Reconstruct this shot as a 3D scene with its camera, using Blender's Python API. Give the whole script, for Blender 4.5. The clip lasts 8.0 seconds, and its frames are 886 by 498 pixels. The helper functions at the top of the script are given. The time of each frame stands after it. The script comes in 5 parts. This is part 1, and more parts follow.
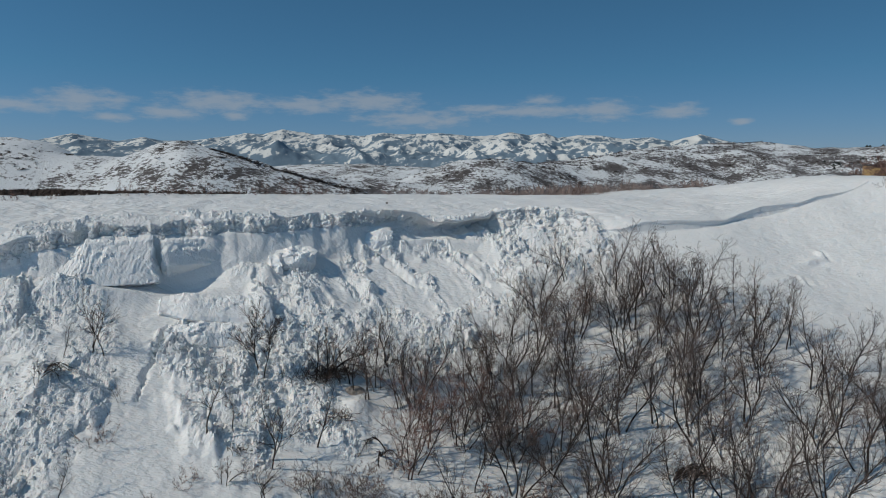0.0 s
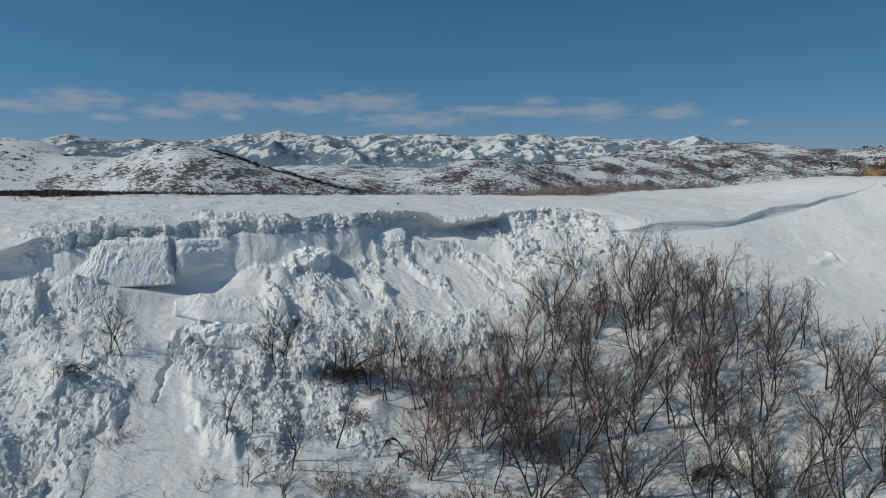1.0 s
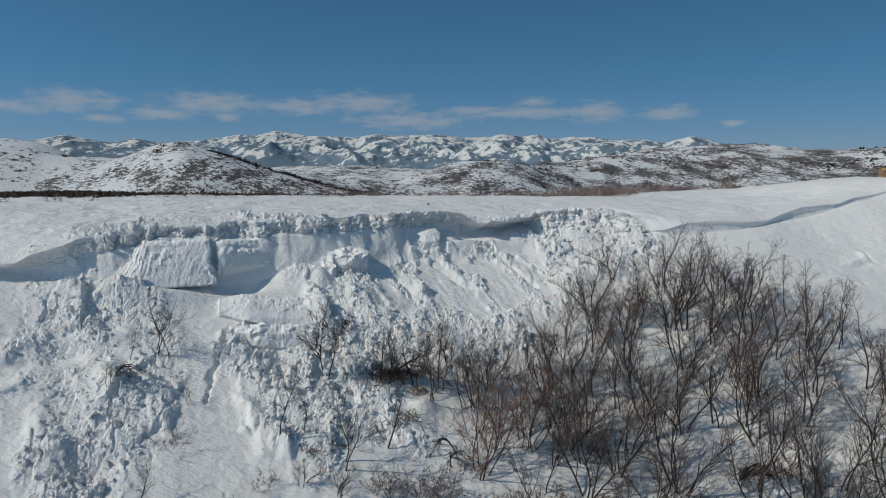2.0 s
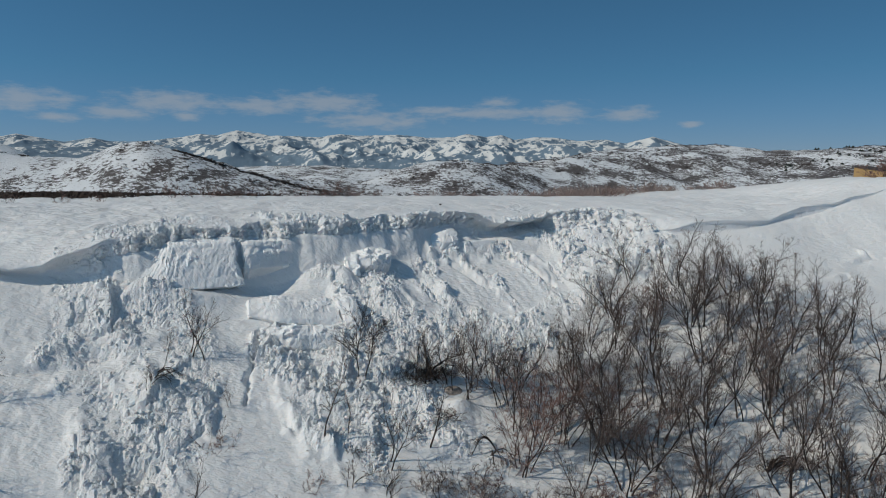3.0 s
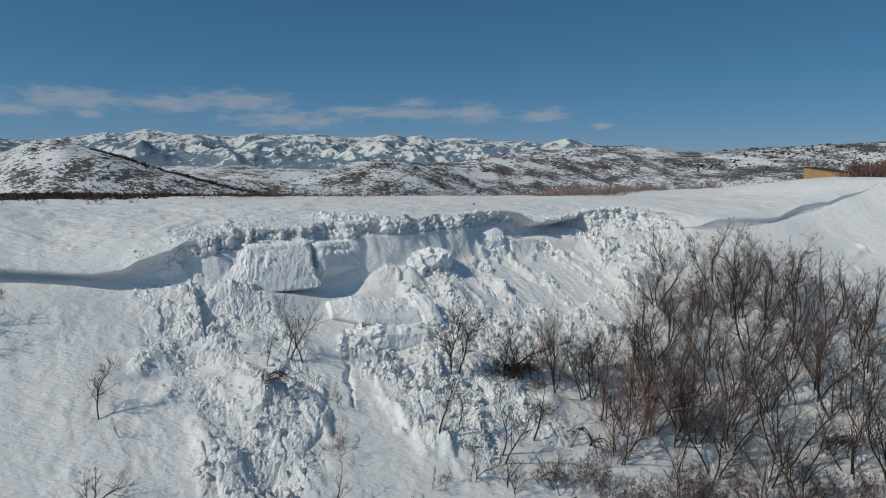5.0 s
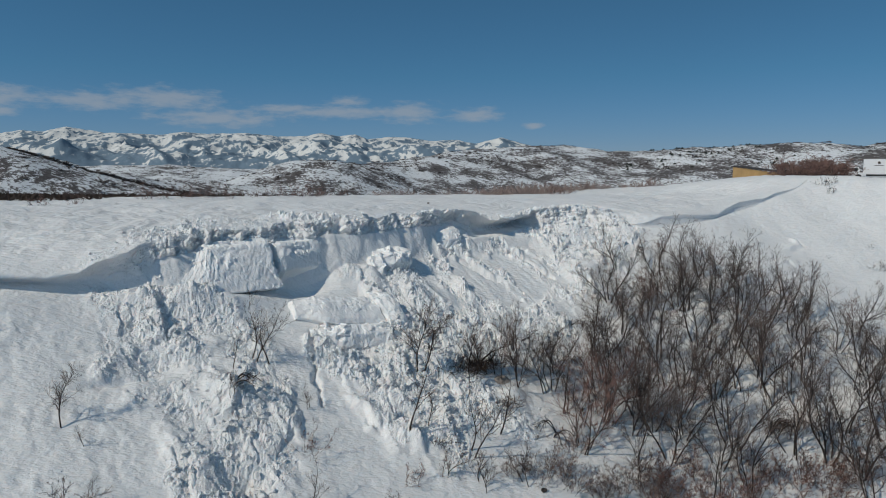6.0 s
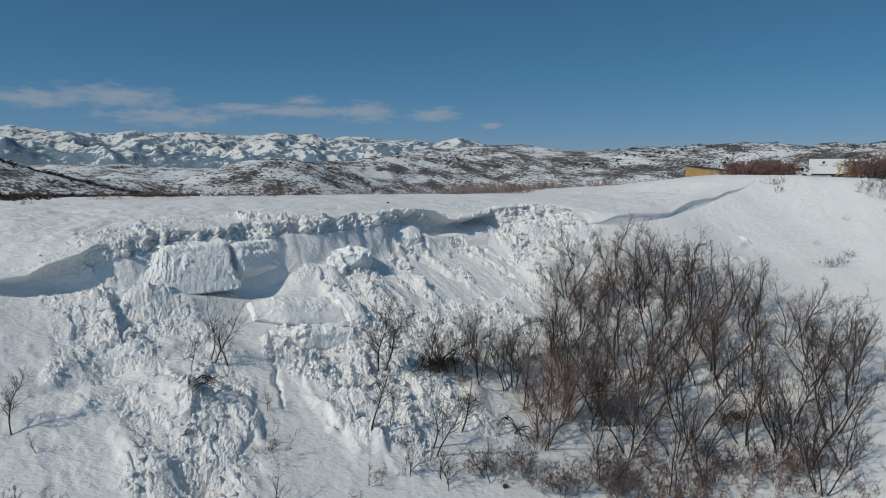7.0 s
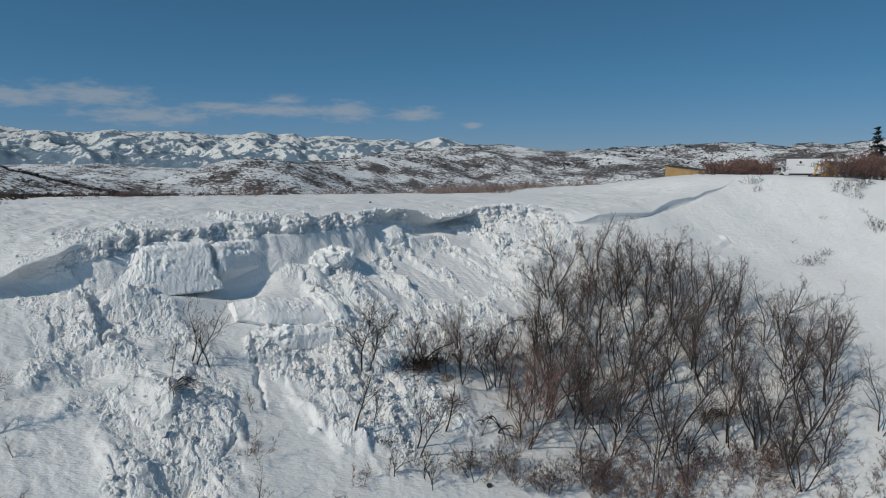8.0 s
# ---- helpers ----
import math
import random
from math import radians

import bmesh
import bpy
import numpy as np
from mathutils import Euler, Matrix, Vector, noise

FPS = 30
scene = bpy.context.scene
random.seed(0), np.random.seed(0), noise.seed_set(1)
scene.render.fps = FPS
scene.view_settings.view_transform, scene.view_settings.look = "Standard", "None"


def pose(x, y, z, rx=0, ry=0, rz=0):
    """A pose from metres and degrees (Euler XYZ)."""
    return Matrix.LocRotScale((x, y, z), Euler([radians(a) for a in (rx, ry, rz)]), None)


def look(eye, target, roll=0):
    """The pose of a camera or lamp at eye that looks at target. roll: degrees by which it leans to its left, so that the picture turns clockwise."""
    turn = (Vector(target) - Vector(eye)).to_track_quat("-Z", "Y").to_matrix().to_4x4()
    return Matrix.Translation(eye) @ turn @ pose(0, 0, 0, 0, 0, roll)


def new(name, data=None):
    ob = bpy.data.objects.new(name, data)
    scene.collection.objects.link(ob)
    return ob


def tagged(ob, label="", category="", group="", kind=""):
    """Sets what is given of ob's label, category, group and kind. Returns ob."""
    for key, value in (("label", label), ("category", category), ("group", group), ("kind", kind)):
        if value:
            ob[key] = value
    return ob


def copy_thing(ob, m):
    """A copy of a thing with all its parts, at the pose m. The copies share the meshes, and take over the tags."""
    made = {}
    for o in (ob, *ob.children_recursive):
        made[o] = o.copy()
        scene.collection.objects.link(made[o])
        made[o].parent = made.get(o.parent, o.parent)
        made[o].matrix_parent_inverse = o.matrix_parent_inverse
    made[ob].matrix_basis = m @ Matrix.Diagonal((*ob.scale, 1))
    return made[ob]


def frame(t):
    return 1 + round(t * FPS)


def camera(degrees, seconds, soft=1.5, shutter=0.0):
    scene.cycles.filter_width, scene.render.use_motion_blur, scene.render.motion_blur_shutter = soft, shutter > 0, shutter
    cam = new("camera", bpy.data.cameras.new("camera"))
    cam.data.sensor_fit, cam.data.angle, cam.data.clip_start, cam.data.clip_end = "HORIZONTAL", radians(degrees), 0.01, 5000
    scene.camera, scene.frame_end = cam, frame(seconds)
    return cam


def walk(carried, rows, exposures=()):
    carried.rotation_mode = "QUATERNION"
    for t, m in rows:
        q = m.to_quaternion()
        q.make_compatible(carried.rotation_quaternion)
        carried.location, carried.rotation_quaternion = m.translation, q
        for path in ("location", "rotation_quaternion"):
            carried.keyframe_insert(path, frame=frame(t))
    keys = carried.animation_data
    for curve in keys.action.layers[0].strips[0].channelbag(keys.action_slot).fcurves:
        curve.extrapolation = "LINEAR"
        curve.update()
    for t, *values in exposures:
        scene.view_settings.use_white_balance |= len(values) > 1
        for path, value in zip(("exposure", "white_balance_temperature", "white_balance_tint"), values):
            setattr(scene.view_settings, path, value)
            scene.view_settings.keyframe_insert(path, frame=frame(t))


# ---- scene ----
cam = camera(64.7, 8.0, soft=1.0)
METRES, EYE, TILT, LEAN, TURN = 20.0, 20.0, -6.4, 0.0, 0.0
ROWS = [
    (0.0, 0.0, 0.0, 0.0, 0.0, 0.0, -0.0),
    (0.5, -0.0163, 0.0001, -0.0002, -0.09, 0.03, 0.02),
    (1.0, -0.0582, -0.0002, 0.0001, -0.23, 0.05, 0.03),
    (1.5, -0.1229, -0.0007, -0.0011, -0.4, 0.08, 0.04),
    (2.0, -0.2046, -0.0028, -0.0012, -0.59, 0.12, 0.06),
    (3.5, -0.5282, -0.0083, -0.0013, -5.47, 0.12, 0.59),
    (4.0, -0.6608, -0.0015, -0.0006, -6.96, 0.12, 0.76),
    (4.5, -0.7977, 0.0095, 0.0012, -8.04, 0.1, 0.85),
    (6.0, -0.9849, 0.0132, 0.0008, -15.43, -0.14, 1.77),
    (6.5, -0.9892, 0.0098, 0.0, -17.19, -0.22, 1.96),
    (7.0, -0.9914, 0.0081, -0.0002, -18.8, -0.29, 2.13),
    (7.5, -0.9941, 0.0095, -0.0001, -20.12, -0.36, 2.26),
    (8.0, -0.9955, 0.0116, 0.0001, -20.32, -0.38, 2.27),
]
walk(cam, [(t, pose(0, 0, EYE, TILT, LEAN, TURN) @ pose(METRES * x, METRES * y, METRES * z, 90 + pitch, roll, yaw)) for t, x, y, z, yaw, pitch, roll in ROWS])

# ---------- world, sun, exposure ----------
SUN_ELEV, SUN_AZ = 39.0, 245.0          # degrees; azimuth clockwise from +y
world = bpy.data.worlds.new("sky")
scene.world = world
world.use_nodes = True


def link_chain(tree, *pairs):
    for a, b in pairs:
        tree.links.new(a, b)


def build_sky():
    nt = world.node_tree
    nt.nodes.clear()
    N = nt.nodes.new
    out, bg, sky = N("ShaderNodeOutputWorld"), N("ShaderNodeBackground"), N("ShaderNodeTexSky")
    sky.sky_type, sky.sun_disc = "NISHITA", False
    sky.sun_elevation, sky.sun_rotation = radians(SUN_ELEV), radians(SUN_AZ)
    sky.altitude, sky.air_density, sky.dust_density, sky.ozone_density = 2200, 1.0, 0.3, 2.5
    bg.inputs["Strength"].default_value = 0.075
    co, sep = N("ShaderNodeTexCoord"), N("ShaderNodeSeparateXYZ")
    # small fair-weather clouds in a low row over the mountains, each a ragged puff
    flat, az_rad, az_deg, el_deg = N("ShaderNodeCombineXYZ"), N("ShaderNodeMath"), N("ShaderNodeMath"), N("ShaderNodeMath")
    az_rad.operation, az_deg.operation, el_deg.operation = "ARCTAN2", "MULTIPLY", "MULTIPLY"
    az_deg.inputs[1].default_value = el_deg.inputs[1].default_value = 57.3
    link_chain(nt, (sep.outputs["X"], az_rad.inputs[0]), (sep.outputs["Y"], az_rad.inputs[1]), (az_rad.outputs[0], az_deg.inputs[0]), (sep.outputs["Z"], el_deg.inputs[0]),
               (az_deg.outputs[0], flat.inputs[0]), (el_deg.outputs[0], flat.inputs[1]))
    nearest = None
    for a, e, w, h in CLOUDS:
        puff, dist = N("ShaderNodeVectorMath"), N("ShaderNodeVectorMath")
        puff.operation, dist.operation = "MULTIPLY_ADD", "LENGTH"
        puff.inputs[1].default_value, puff.inputs[2].default_value = (1 / w, 1 / h, 0), (-a / w, -e / h, 0)
        link_chain(nt, (flat.outputs[0], puff.inputs[0]), (puff.outputs[0], dist.inputs[0]))
        if nearest is None:
            nearest = dist.outputs["Value"]
            continue
        least = N("ShaderNodeMath")
        least.operation = "SMOOTH_MIN"
        least.inputs[2].default_value = 0.35
        link_chain(nt, (nearest, least.inputs[0]), (dist.outputs["Value"], least.inputs[1]))
        nearest = least.outputs[0]
    mp, nz, frayed, ramp, m3 = N("ShaderNodeMapping"), N("ShaderNodeTexNoise"), N("ShaderNodeMath"), N("ShaderNodeMapRange"), N("ShaderNodeMath")
    mp.inputs["Scale"].default_value = (0.6, 2.0, 1.0)
    nz.inputs["Scale"].default_value, nz.inputs["Detail"].default_value, nz.inputs["Roughness"].default_value = 1.0, 7, 0.6
    frayed.operation, frayed.inputs[1].default_value = "MULTIPLY_ADD", -2.7
    ramp.interpolation_type = "SMOOTHSTEP"
    for key, val in (("From Min", 0.2), ("From Max", -1.25)):
        ramp.inputs[key].default_value = val
    m3.operation, m3.inputs[1].default_value = "MULTIPLY", 0.55
    link_chain(nt, (flat.outputs[0], mp.inputs["Vector"]), (mp.outputs[0], nz.inputs["Vector"]), (nz.outputs["Fac"], frayed.inputs[0]), (nearest, frayed.inputs[2]),
               (frayed.outputs[0], ramp.inputs["Value"]), (ramp.outputs[0], m3.inputs[0]))
    mix = N("ShaderNodeMix")
    mix.data_type = "RGBA"
    mix.inputs["B"].default_value = (4.3, 4.6, 5.0, 1)
    # the clear dry air of a high place: a deep blue that pales little towards the horizon
    clear = N("ShaderNodeValToRGB")
    clear.color_ramp.elements.new(0.8)
    clear.color_ramp.elements.new(0.5)
    for e, (p, c) in zip(clear.color_ramp.elements, ((0.03, (0.335, 0.445, 0.635, 1)), (0.13, (0.285, 0.53, 0.635, 1)), (0.36, (0.36, 0.66, 0.685, 1)), (0.8, (1.0, 1.15, 0.92, 1)))):
        e.position, e.color = p, c
    tint = N("ShaderNodeMix")
    tint.data_type, tint.blend_type = "RGBA", "MULTIPLY"
    tint.inputs["Factor"].default_value = 1.0
    # thin haze brightens the half of the sky towards the sun
    dot, haze, glow = N("ShaderNodeVectorMath"), N("ShaderNodeMapRange"), N("ShaderNodeMix")
    dot.operation = "DOT_PRODUCT"
    dot.inputs[1].default_value = (math.sin(radians(SUN_AZ)), math.cos(radians(SUN_AZ)), 0)
    for key, val in (("From Min", -0.85), ("From Max", 1.0), ("To Min", 0.93), ("To Max", 1.557)):
        haze.inputs[key].default_value = val
    glow.data_type, glow.blend_type = "RGBA", "MULTIPLY"
    glow.inputs["Factor"].default_value = 1.0
    link_chain(nt, (co.outputs["Generated"], dot.inputs[0]), (dot.outputs["Value"], haze.inputs["Value"]), (sky.outputs[0], glow.inputs["A"]), (haze.outputs[0], glow.inputs["B"]))
    link_chain(nt, (sep.outputs["Z"], clear.inputs["Fac"]), (glow.outputs["Result"], tint.inputs["A"]), (clear.outputs["Color"], tint.inputs["B"]))
    link_chain(nt, (co.outputs["Generated"], sep.inputs[0]), (m3.outputs[0], mix.inputs["Factor"]), (tint.outputs["Result"], mix.inputs["A"]),
               (mix.outputs["Result"], bg.inputs["Color"]), (bg.outputs[0], out.inputs["Surface"]))


# azimuth and height in degrees, half width and half height of each cloud
CLOUDS = [(-31.2, 4.5, 2.6, 0.45), (-27.0, 5.0, 2.9, 0.75), (-25.0, 3.9, 1.2, 0.3), (-21.2, 4.4, 2.0, 0.55), (-17.4, 5.2, 3.6, 0.75), (-16.4, 4.2, 1.0, 0.3), (-11.0, 5.1, 2.6, 0.6),
          (-6.0, 5.4, 3.8, 0.75), (-2.0, 4.1, 4.2, 0.6), (3.0, 4.9, 2.3, 0.35), (7.2, 4.7, 4.4, 0.45), (7.9, 5.6, 1.3, 0.35), (12.8, 4.7, 2.0, 0.75), (18.2, 4.5, 1.9, 0.5), (22.8, 3.6, 0.7, 0.25), (-38.0, 4.6, 3.0, 0.6)]
build_sky()
sun = new("sun", bpy.data.lights.new("sun", "SUN"))
sun.data.energy, sun.data.angle, sun.data.color = 2.2, radians(0.6), (1.04, 0.96, 0.82)
az, el = radians(SUN_AZ), radians(SUN_ELEV)
sun.matrix_world = look((0, 0, 80), (-math.sin(az) * math.cos(el), -math.cos(az) * math.cos(el), 80 - math.sin(el)))
scene.view_settings.exposure = 0.0

# ---------- small tools ----------
def nodes_of(name, rough=0.8):
    m = bpy.data.materials.new(name)
    m.use_nodes = True
    b = m.node_tree.nodes["Principled BSDF"]
    b.inputs["Roughness"].default_value = rough
    return m, m.node_tree, b


def noise_node(nt, scale, detail=4, rough=0.55, stretch=None):
    co = nt.nodes.new("ShaderNodeTexCoord")
    n = nt.nodes.new("ShaderNodeTexNoise")
    n.inputs["Scale"].default_value, n.inputs["Detail"].default_value, n.inputs["Roughness"].default_value = scale, detail, rough
    if stretch:
        mp = nt.nodes.new("ShaderNodeMapping")
        mp.inputs["Scale"].default_value, mp.inputs["Rotation"].default_value = stretch[0], [radians(a) for a in stretch[1]]
        nt.links.new(co.outputs["Object"], mp.inputs["Vector"])
        nt.links.new(mp.outputs[0], n.inputs["Vector"])
    else:
        nt.links.new(co.outputs["Object"], n.inputs["Vector"])
    return n.outputs["Fac"]


def ramp_node(nt, value, stops):
    r = nt.nodes.new("ShaderNodeValToRGB")
    el = r.color_ramp.elements
    while len(el) < len(stops):
        el.new(0.5)
    for e, (p, c) in zip(el, stops):
        e.position, e.color = p, (*c, 1) if len(c) == 3 else c
    nt.links.new(value, r.inputs["Fac"])
    return r.outputs["Color"]


def math_node(nt, op, a, b=0.5, c=None):
    m = nt.nodes.new("ShaderNodeMath")
    m.operation = op
    for i, v in enumerate((a, b, c)):
        if v is None:
            continue
        if isinstance(v, (int, float)):
            m.inputs[i].default_value = v
        else:
            nt.links.new(v, m.inputs[i])
    return m.outputs[0]


def mix_node(nt, fac, a, b):
    m = nt.nodes.new("ShaderNodeMix")
    m.data_type = "RGBA"
    for key, v in (("Factor", fac), ("A", a), ("B", b)):
        if isinstance(v, (int, float)):
            m.inputs[key].default_value = v
        elif isinstance(v, tuple):
            m.inputs[key].default_value = (*v, 1)
        else:
            nt.links.new(v, m.inputs[key])
    return m.outputs["Result"]


def bump_node(nt, bsdf, height, strength, distance):
    b = nt.nodes.new("ShaderNodeBump")
    b.inputs["Strength"].default_value, b.inputs["Distance"].default_value = strength, distance
    nt.links.new(height, b.inputs["Height"])
    nt.links.new(b.outputs[0], bsdf.inputs["Normal"])


def mesh_of(name, verts, faces, material, smooth=True):
    me = bpy.data.meshes.new(name)
    if isinstance(faces, np.ndarray):
        n, k = faces.shape
        me.vertices.add(len(verts))
        me.vertices.foreach_set("co", np.ascontiguousarray(verts, dtype=np.float32).ravel())
        me.loops.add(n * k)
        me.loops.foreach_set("vertex_index", np.ascontiguousarray(faces, dtype=np.int32).ravel())
        me.polygons.add(n)
        me.polygons.foreach_set("loop_start", np.arange(0, n * k, k, dtype=np.int32))
        me.update(calc_edges=True)
        me.validate()
    else:
        me.from_pydata([tuple(v) for v in verts], [], faces)
    me.polygons.foreach_set("use_smooth", np.full(len(me.polygons), smooth))
    me.materials.append(material)
    me.update()
    return me


def grid_faces(rows, cols):
    i = np.arange(rows * cols).reshape(rows, cols)
    return np.stack([i[:-1, :-1], i[:-1, 1:], i[1:, 1:], i[1:, :-1]], -1).reshape(-1, 4)


def bm_part(name, bm, material, parent, label="", smooth=False):
    me = bpy.data.meshes.new(name)
    bm.to_mesh(me)
    bm.free()
    me.polygons.foreach_set("use_smooth", np.full(len(me.polygons), smooth))
    me.materials.append(material)
    ob = new(name, me)
    ob.parent = parent
    return tagged(ob, label)


def box_bm(bm, x0, x1, y0, y1, z0, z1, bevel=0.0):
    m = Matrix.Translation(((x0 + x1) / 2, (y0 + y1) / 2, (z0 + z1) / 2)) @ Matrix.Diagonal((x1 - x0, y1 - y0, z1 - z0, 1))
    made = bmesh.ops.create_cube(bm, size=1, matrix=m)
    if bevel:
        edges = list({e for v in made["verts"] for e in v.link_edges})
        bmesh.ops.bevel(bm, geom=edges, offset=bevel, segments=2, affect="EDGES", profile=0.5)
    return bm


# ---------- numeric noise ----------
def h2(i, j, s):
    n = (i.astype(np.int64) * 374761393 + j.astype(np.int64) * 668265263 + s * 974711) & 0xFFFFFFFF
    n = ((n ^ (n >> 13)) * 1274126177) & 0xFFFFFFFF
    return ((n ^ (n >> 16)) & 0xFFFF) / 65535.0


def vnoise(x, y, s=0):
    i, j = np.floor(x), np.floor(y)
    fx, fy = x - i, y - j
    fx, fy = fx * fx * (3 - 2 * fx), fy * fy * (3 - 2 * fy)
    a, b, c, d = h2(i, j, s), h2(i + 1, j, s), h2(i, j + 1, s), h2(i + 1, j + 1, s)
    return (a + (b - a) * fx) * (1 - fy) + (c + (d - c) * fx) * fy


def fbm(x, y, octaves=4, s=0, gain=0.5):
    total, amp, norm = 0, 1.0, 0.0
    for k in range(octaves):
        total = total + amp * vnoise(x * 2 ** k + 17.3 * k, y * 2 ** k + 9.1 * k, s + k)
        norm += amp
        amp *= gain
    return total / norm - 0.5


def ridged(x, y, octaves=5, s=0, gain=0.5):
    total, amp, norm = 0, 1.0, 0.0
    for k in range(octaves):
        total = total + amp * (1 - np.abs(2 * vnoise(x * 2 ** k + 5.7 * k, y * 2 ** k + 3.3 * k, s + k) - 1))
        norm += amp
        amp *= gain
    return total / norm


def facets(x, y, s=0):
    """Broken blocks: every cell of a jittered grid is a tilted facet, with a groove round it."""
    i0, j0 = np.floor(x), np.floor(y)
    f1 = np.full(x.shape, 9.0)
    f2 = np.full(x.shape, 9.0)
    best = np.zeros(x.shape)
    for di in (-1, 0, 1):
        for dj in (-1, 0, 1):
            i, j = i0 + di, j0 + dj
            dx, dy = x - i - 0.15 - 0.7 * h2(i, j, s + 1), y - j - 0.15 - 0.7 * h2(i, j, s + 2)
            d = np.hypot(dx, dy)
            tilt = 1.7 * ((h2(i, j, s + 3) - 0.5) * dx + (h2(i, j, s + 4) - 0.5) * dy)
            val = h2(i, j, s + 5) + tilt
            near = d < f1
            f2 = np.where(near, f1, np.minimum(f2, d))
            best = np.where(near, val, best)
            f1 = np.where(near, d, f1)
    return best * np.clip((f2 - f1) * 14.0, 0.7, 1.0) - 0.45


def smooth(a, b, x):
    t = np.clip((x - a) / (b - a), 0, 1)
    return t * t * (3 - 2 * t)


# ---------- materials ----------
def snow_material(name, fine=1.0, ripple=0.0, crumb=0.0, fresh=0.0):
    m, nt, b = nodes_of(name, 0.62)
    # light wanders a hand's breadth inside packed snow, the blue and green farthest
    b.inputs["Subsurface Weight"].default_value, b.inputs["Subsurface Scale"].default_value = 0.3, 0.06
    b.inputs["Subsurface Radius"].default_value = (0.8, 0.93, 1.0)
    big = noise_node(nt, 0.35, 4)
    grain = noise_node(nt, 9.0, 5, 0.6)
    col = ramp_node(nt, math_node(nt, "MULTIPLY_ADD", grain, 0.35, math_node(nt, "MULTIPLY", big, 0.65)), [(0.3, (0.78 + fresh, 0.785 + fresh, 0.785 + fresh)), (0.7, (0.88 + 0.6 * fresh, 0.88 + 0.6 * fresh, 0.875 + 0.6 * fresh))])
    nt.links.new(col, b.inputs["Base Color"])
    b.inputs["Specular IOR Level"].default_value = 0.25
    h = math_node(nt, "MULTIPLY_ADD", noise_node(nt, 1.3, 5, 0.58), 0.9, math_node(nt, "MULTIPLY", grain, 0.07))
    if ripple:
        h = math_node(nt, "MULTIPLY_ADD", noise_node(nt, 0.9, 4, 0.55, ((1.0, 3.2, 1.0), (0, 0, 50))), ripple, h)
        h = math_node(nt, "MULTIPLY_ADD", noise_node(nt, 2.6, 4, 0.6, ((1.0, 3.0, 1.0), (0, 0, 65))), 0.55 * ripple, h)
    if crumb:
        h = math_node(nt, "MULTIPLY_ADD", noise_node(nt, 4.5, 6, 0.7), crumb, h)
    bump_node(nt, b, h, 0.7 * fine, 0.18)
    return m


def bark_material(name, dark, light, scale=14.0):
    m, nt, b = nodes_of(name, 0.85)
    n = noise_node(nt, scale, 4, 0.6, ((1.0, 1.0, 0.25), (0, 0, 0)))
    info = nt.nodes.new("ShaderNodeObjectInfo")
    t = math_node(nt, "MULTIPLY_ADD", info.outputs["Random"], 0.35, math_node(nt, "MULTIPLY", n, 0.8))
    nt.links.new(ramp_node(nt, t, [(0.25, dark), (0.85, light)]), b.inputs["Base Color"])
    bump_node(nt, b, n, 0.6, 0.02)
    return m


SNOW = snow_material("wind_packed_snow", 1.15, 0.8)
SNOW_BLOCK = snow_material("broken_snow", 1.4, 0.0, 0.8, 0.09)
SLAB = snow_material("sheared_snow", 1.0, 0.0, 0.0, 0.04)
BARK = bark_material("grey_brown_bark", (0.012, 0.009, 0.008), (0.060, 0.045, 0.039))
TWIG = bark_material("brown_twigs", (0.10, 0.076, 0.068), (0.29, 0.222, 0.198), 3.0)
TWIG_DARK = bark_material("dark_twigs", (0.054, 0.042, 0.038), (0.20, 0.155, 0.138), 3.0)
TWIG_RED = bark_material("reddish_twigs", (0.12, 0.064, 0.053), (0.31, 0.185, 0.155), 3.0)
BRUSH = bark_material("dead_brush", (0.022, 0.015, 0.012), (0.085, 0.054, 0.038), 3.0)

# ---------- the snow slope ----------
# u runs along the broken cornice, v up the slope
CU, SU = 0.928, 0.371


def to_xy(u, v):
    return CU * u - SU * v, SU * u + CU * v


FLANK_U = np.arange(-40, 130, 0.5)
FLANK = np.interp(FLANK_U, [18, 26, 33.4, 37, 41.2, 45.6, 47.4, 50, 52, 56, 60, 68, 90, 120], [0, 0.7, 3.1, 3.9, 4.9, 5.1, 5.4, 6.2, 6.9, 8.0, 10.2, 14.5, 24, 32])
FLANK = np.convolve(np.pad(FLANK, 8, mode="edge"), np.hanning(19)[1:-1] / np.hanning(19).sum(), "valid")


def soft_min(a, b, k=0.8):
    h = np.clip(0.5 + 0.5 * (b - a) / k, 0, 1)
    return b + (a - b) * h - k * h * (1 - h)


def slope_z(u, v):
    """The hillside: a plain slope that rises on one hand to a rounded spur."""
    x, y = to_xy(u, v)
    top = 19.5 - 0.0045 * np.clip(v - 60, 0, None) ** 2 - 0.02 * np.clip(np.hypot(x + 20, y) - 88, 0, None) - 0.05 * np.clip(u - 62, 0, None)
    return soft_min(8.35 + 0.59 * (v - 40.3) + np.interp(u, FLANK_U, FLANK), top)


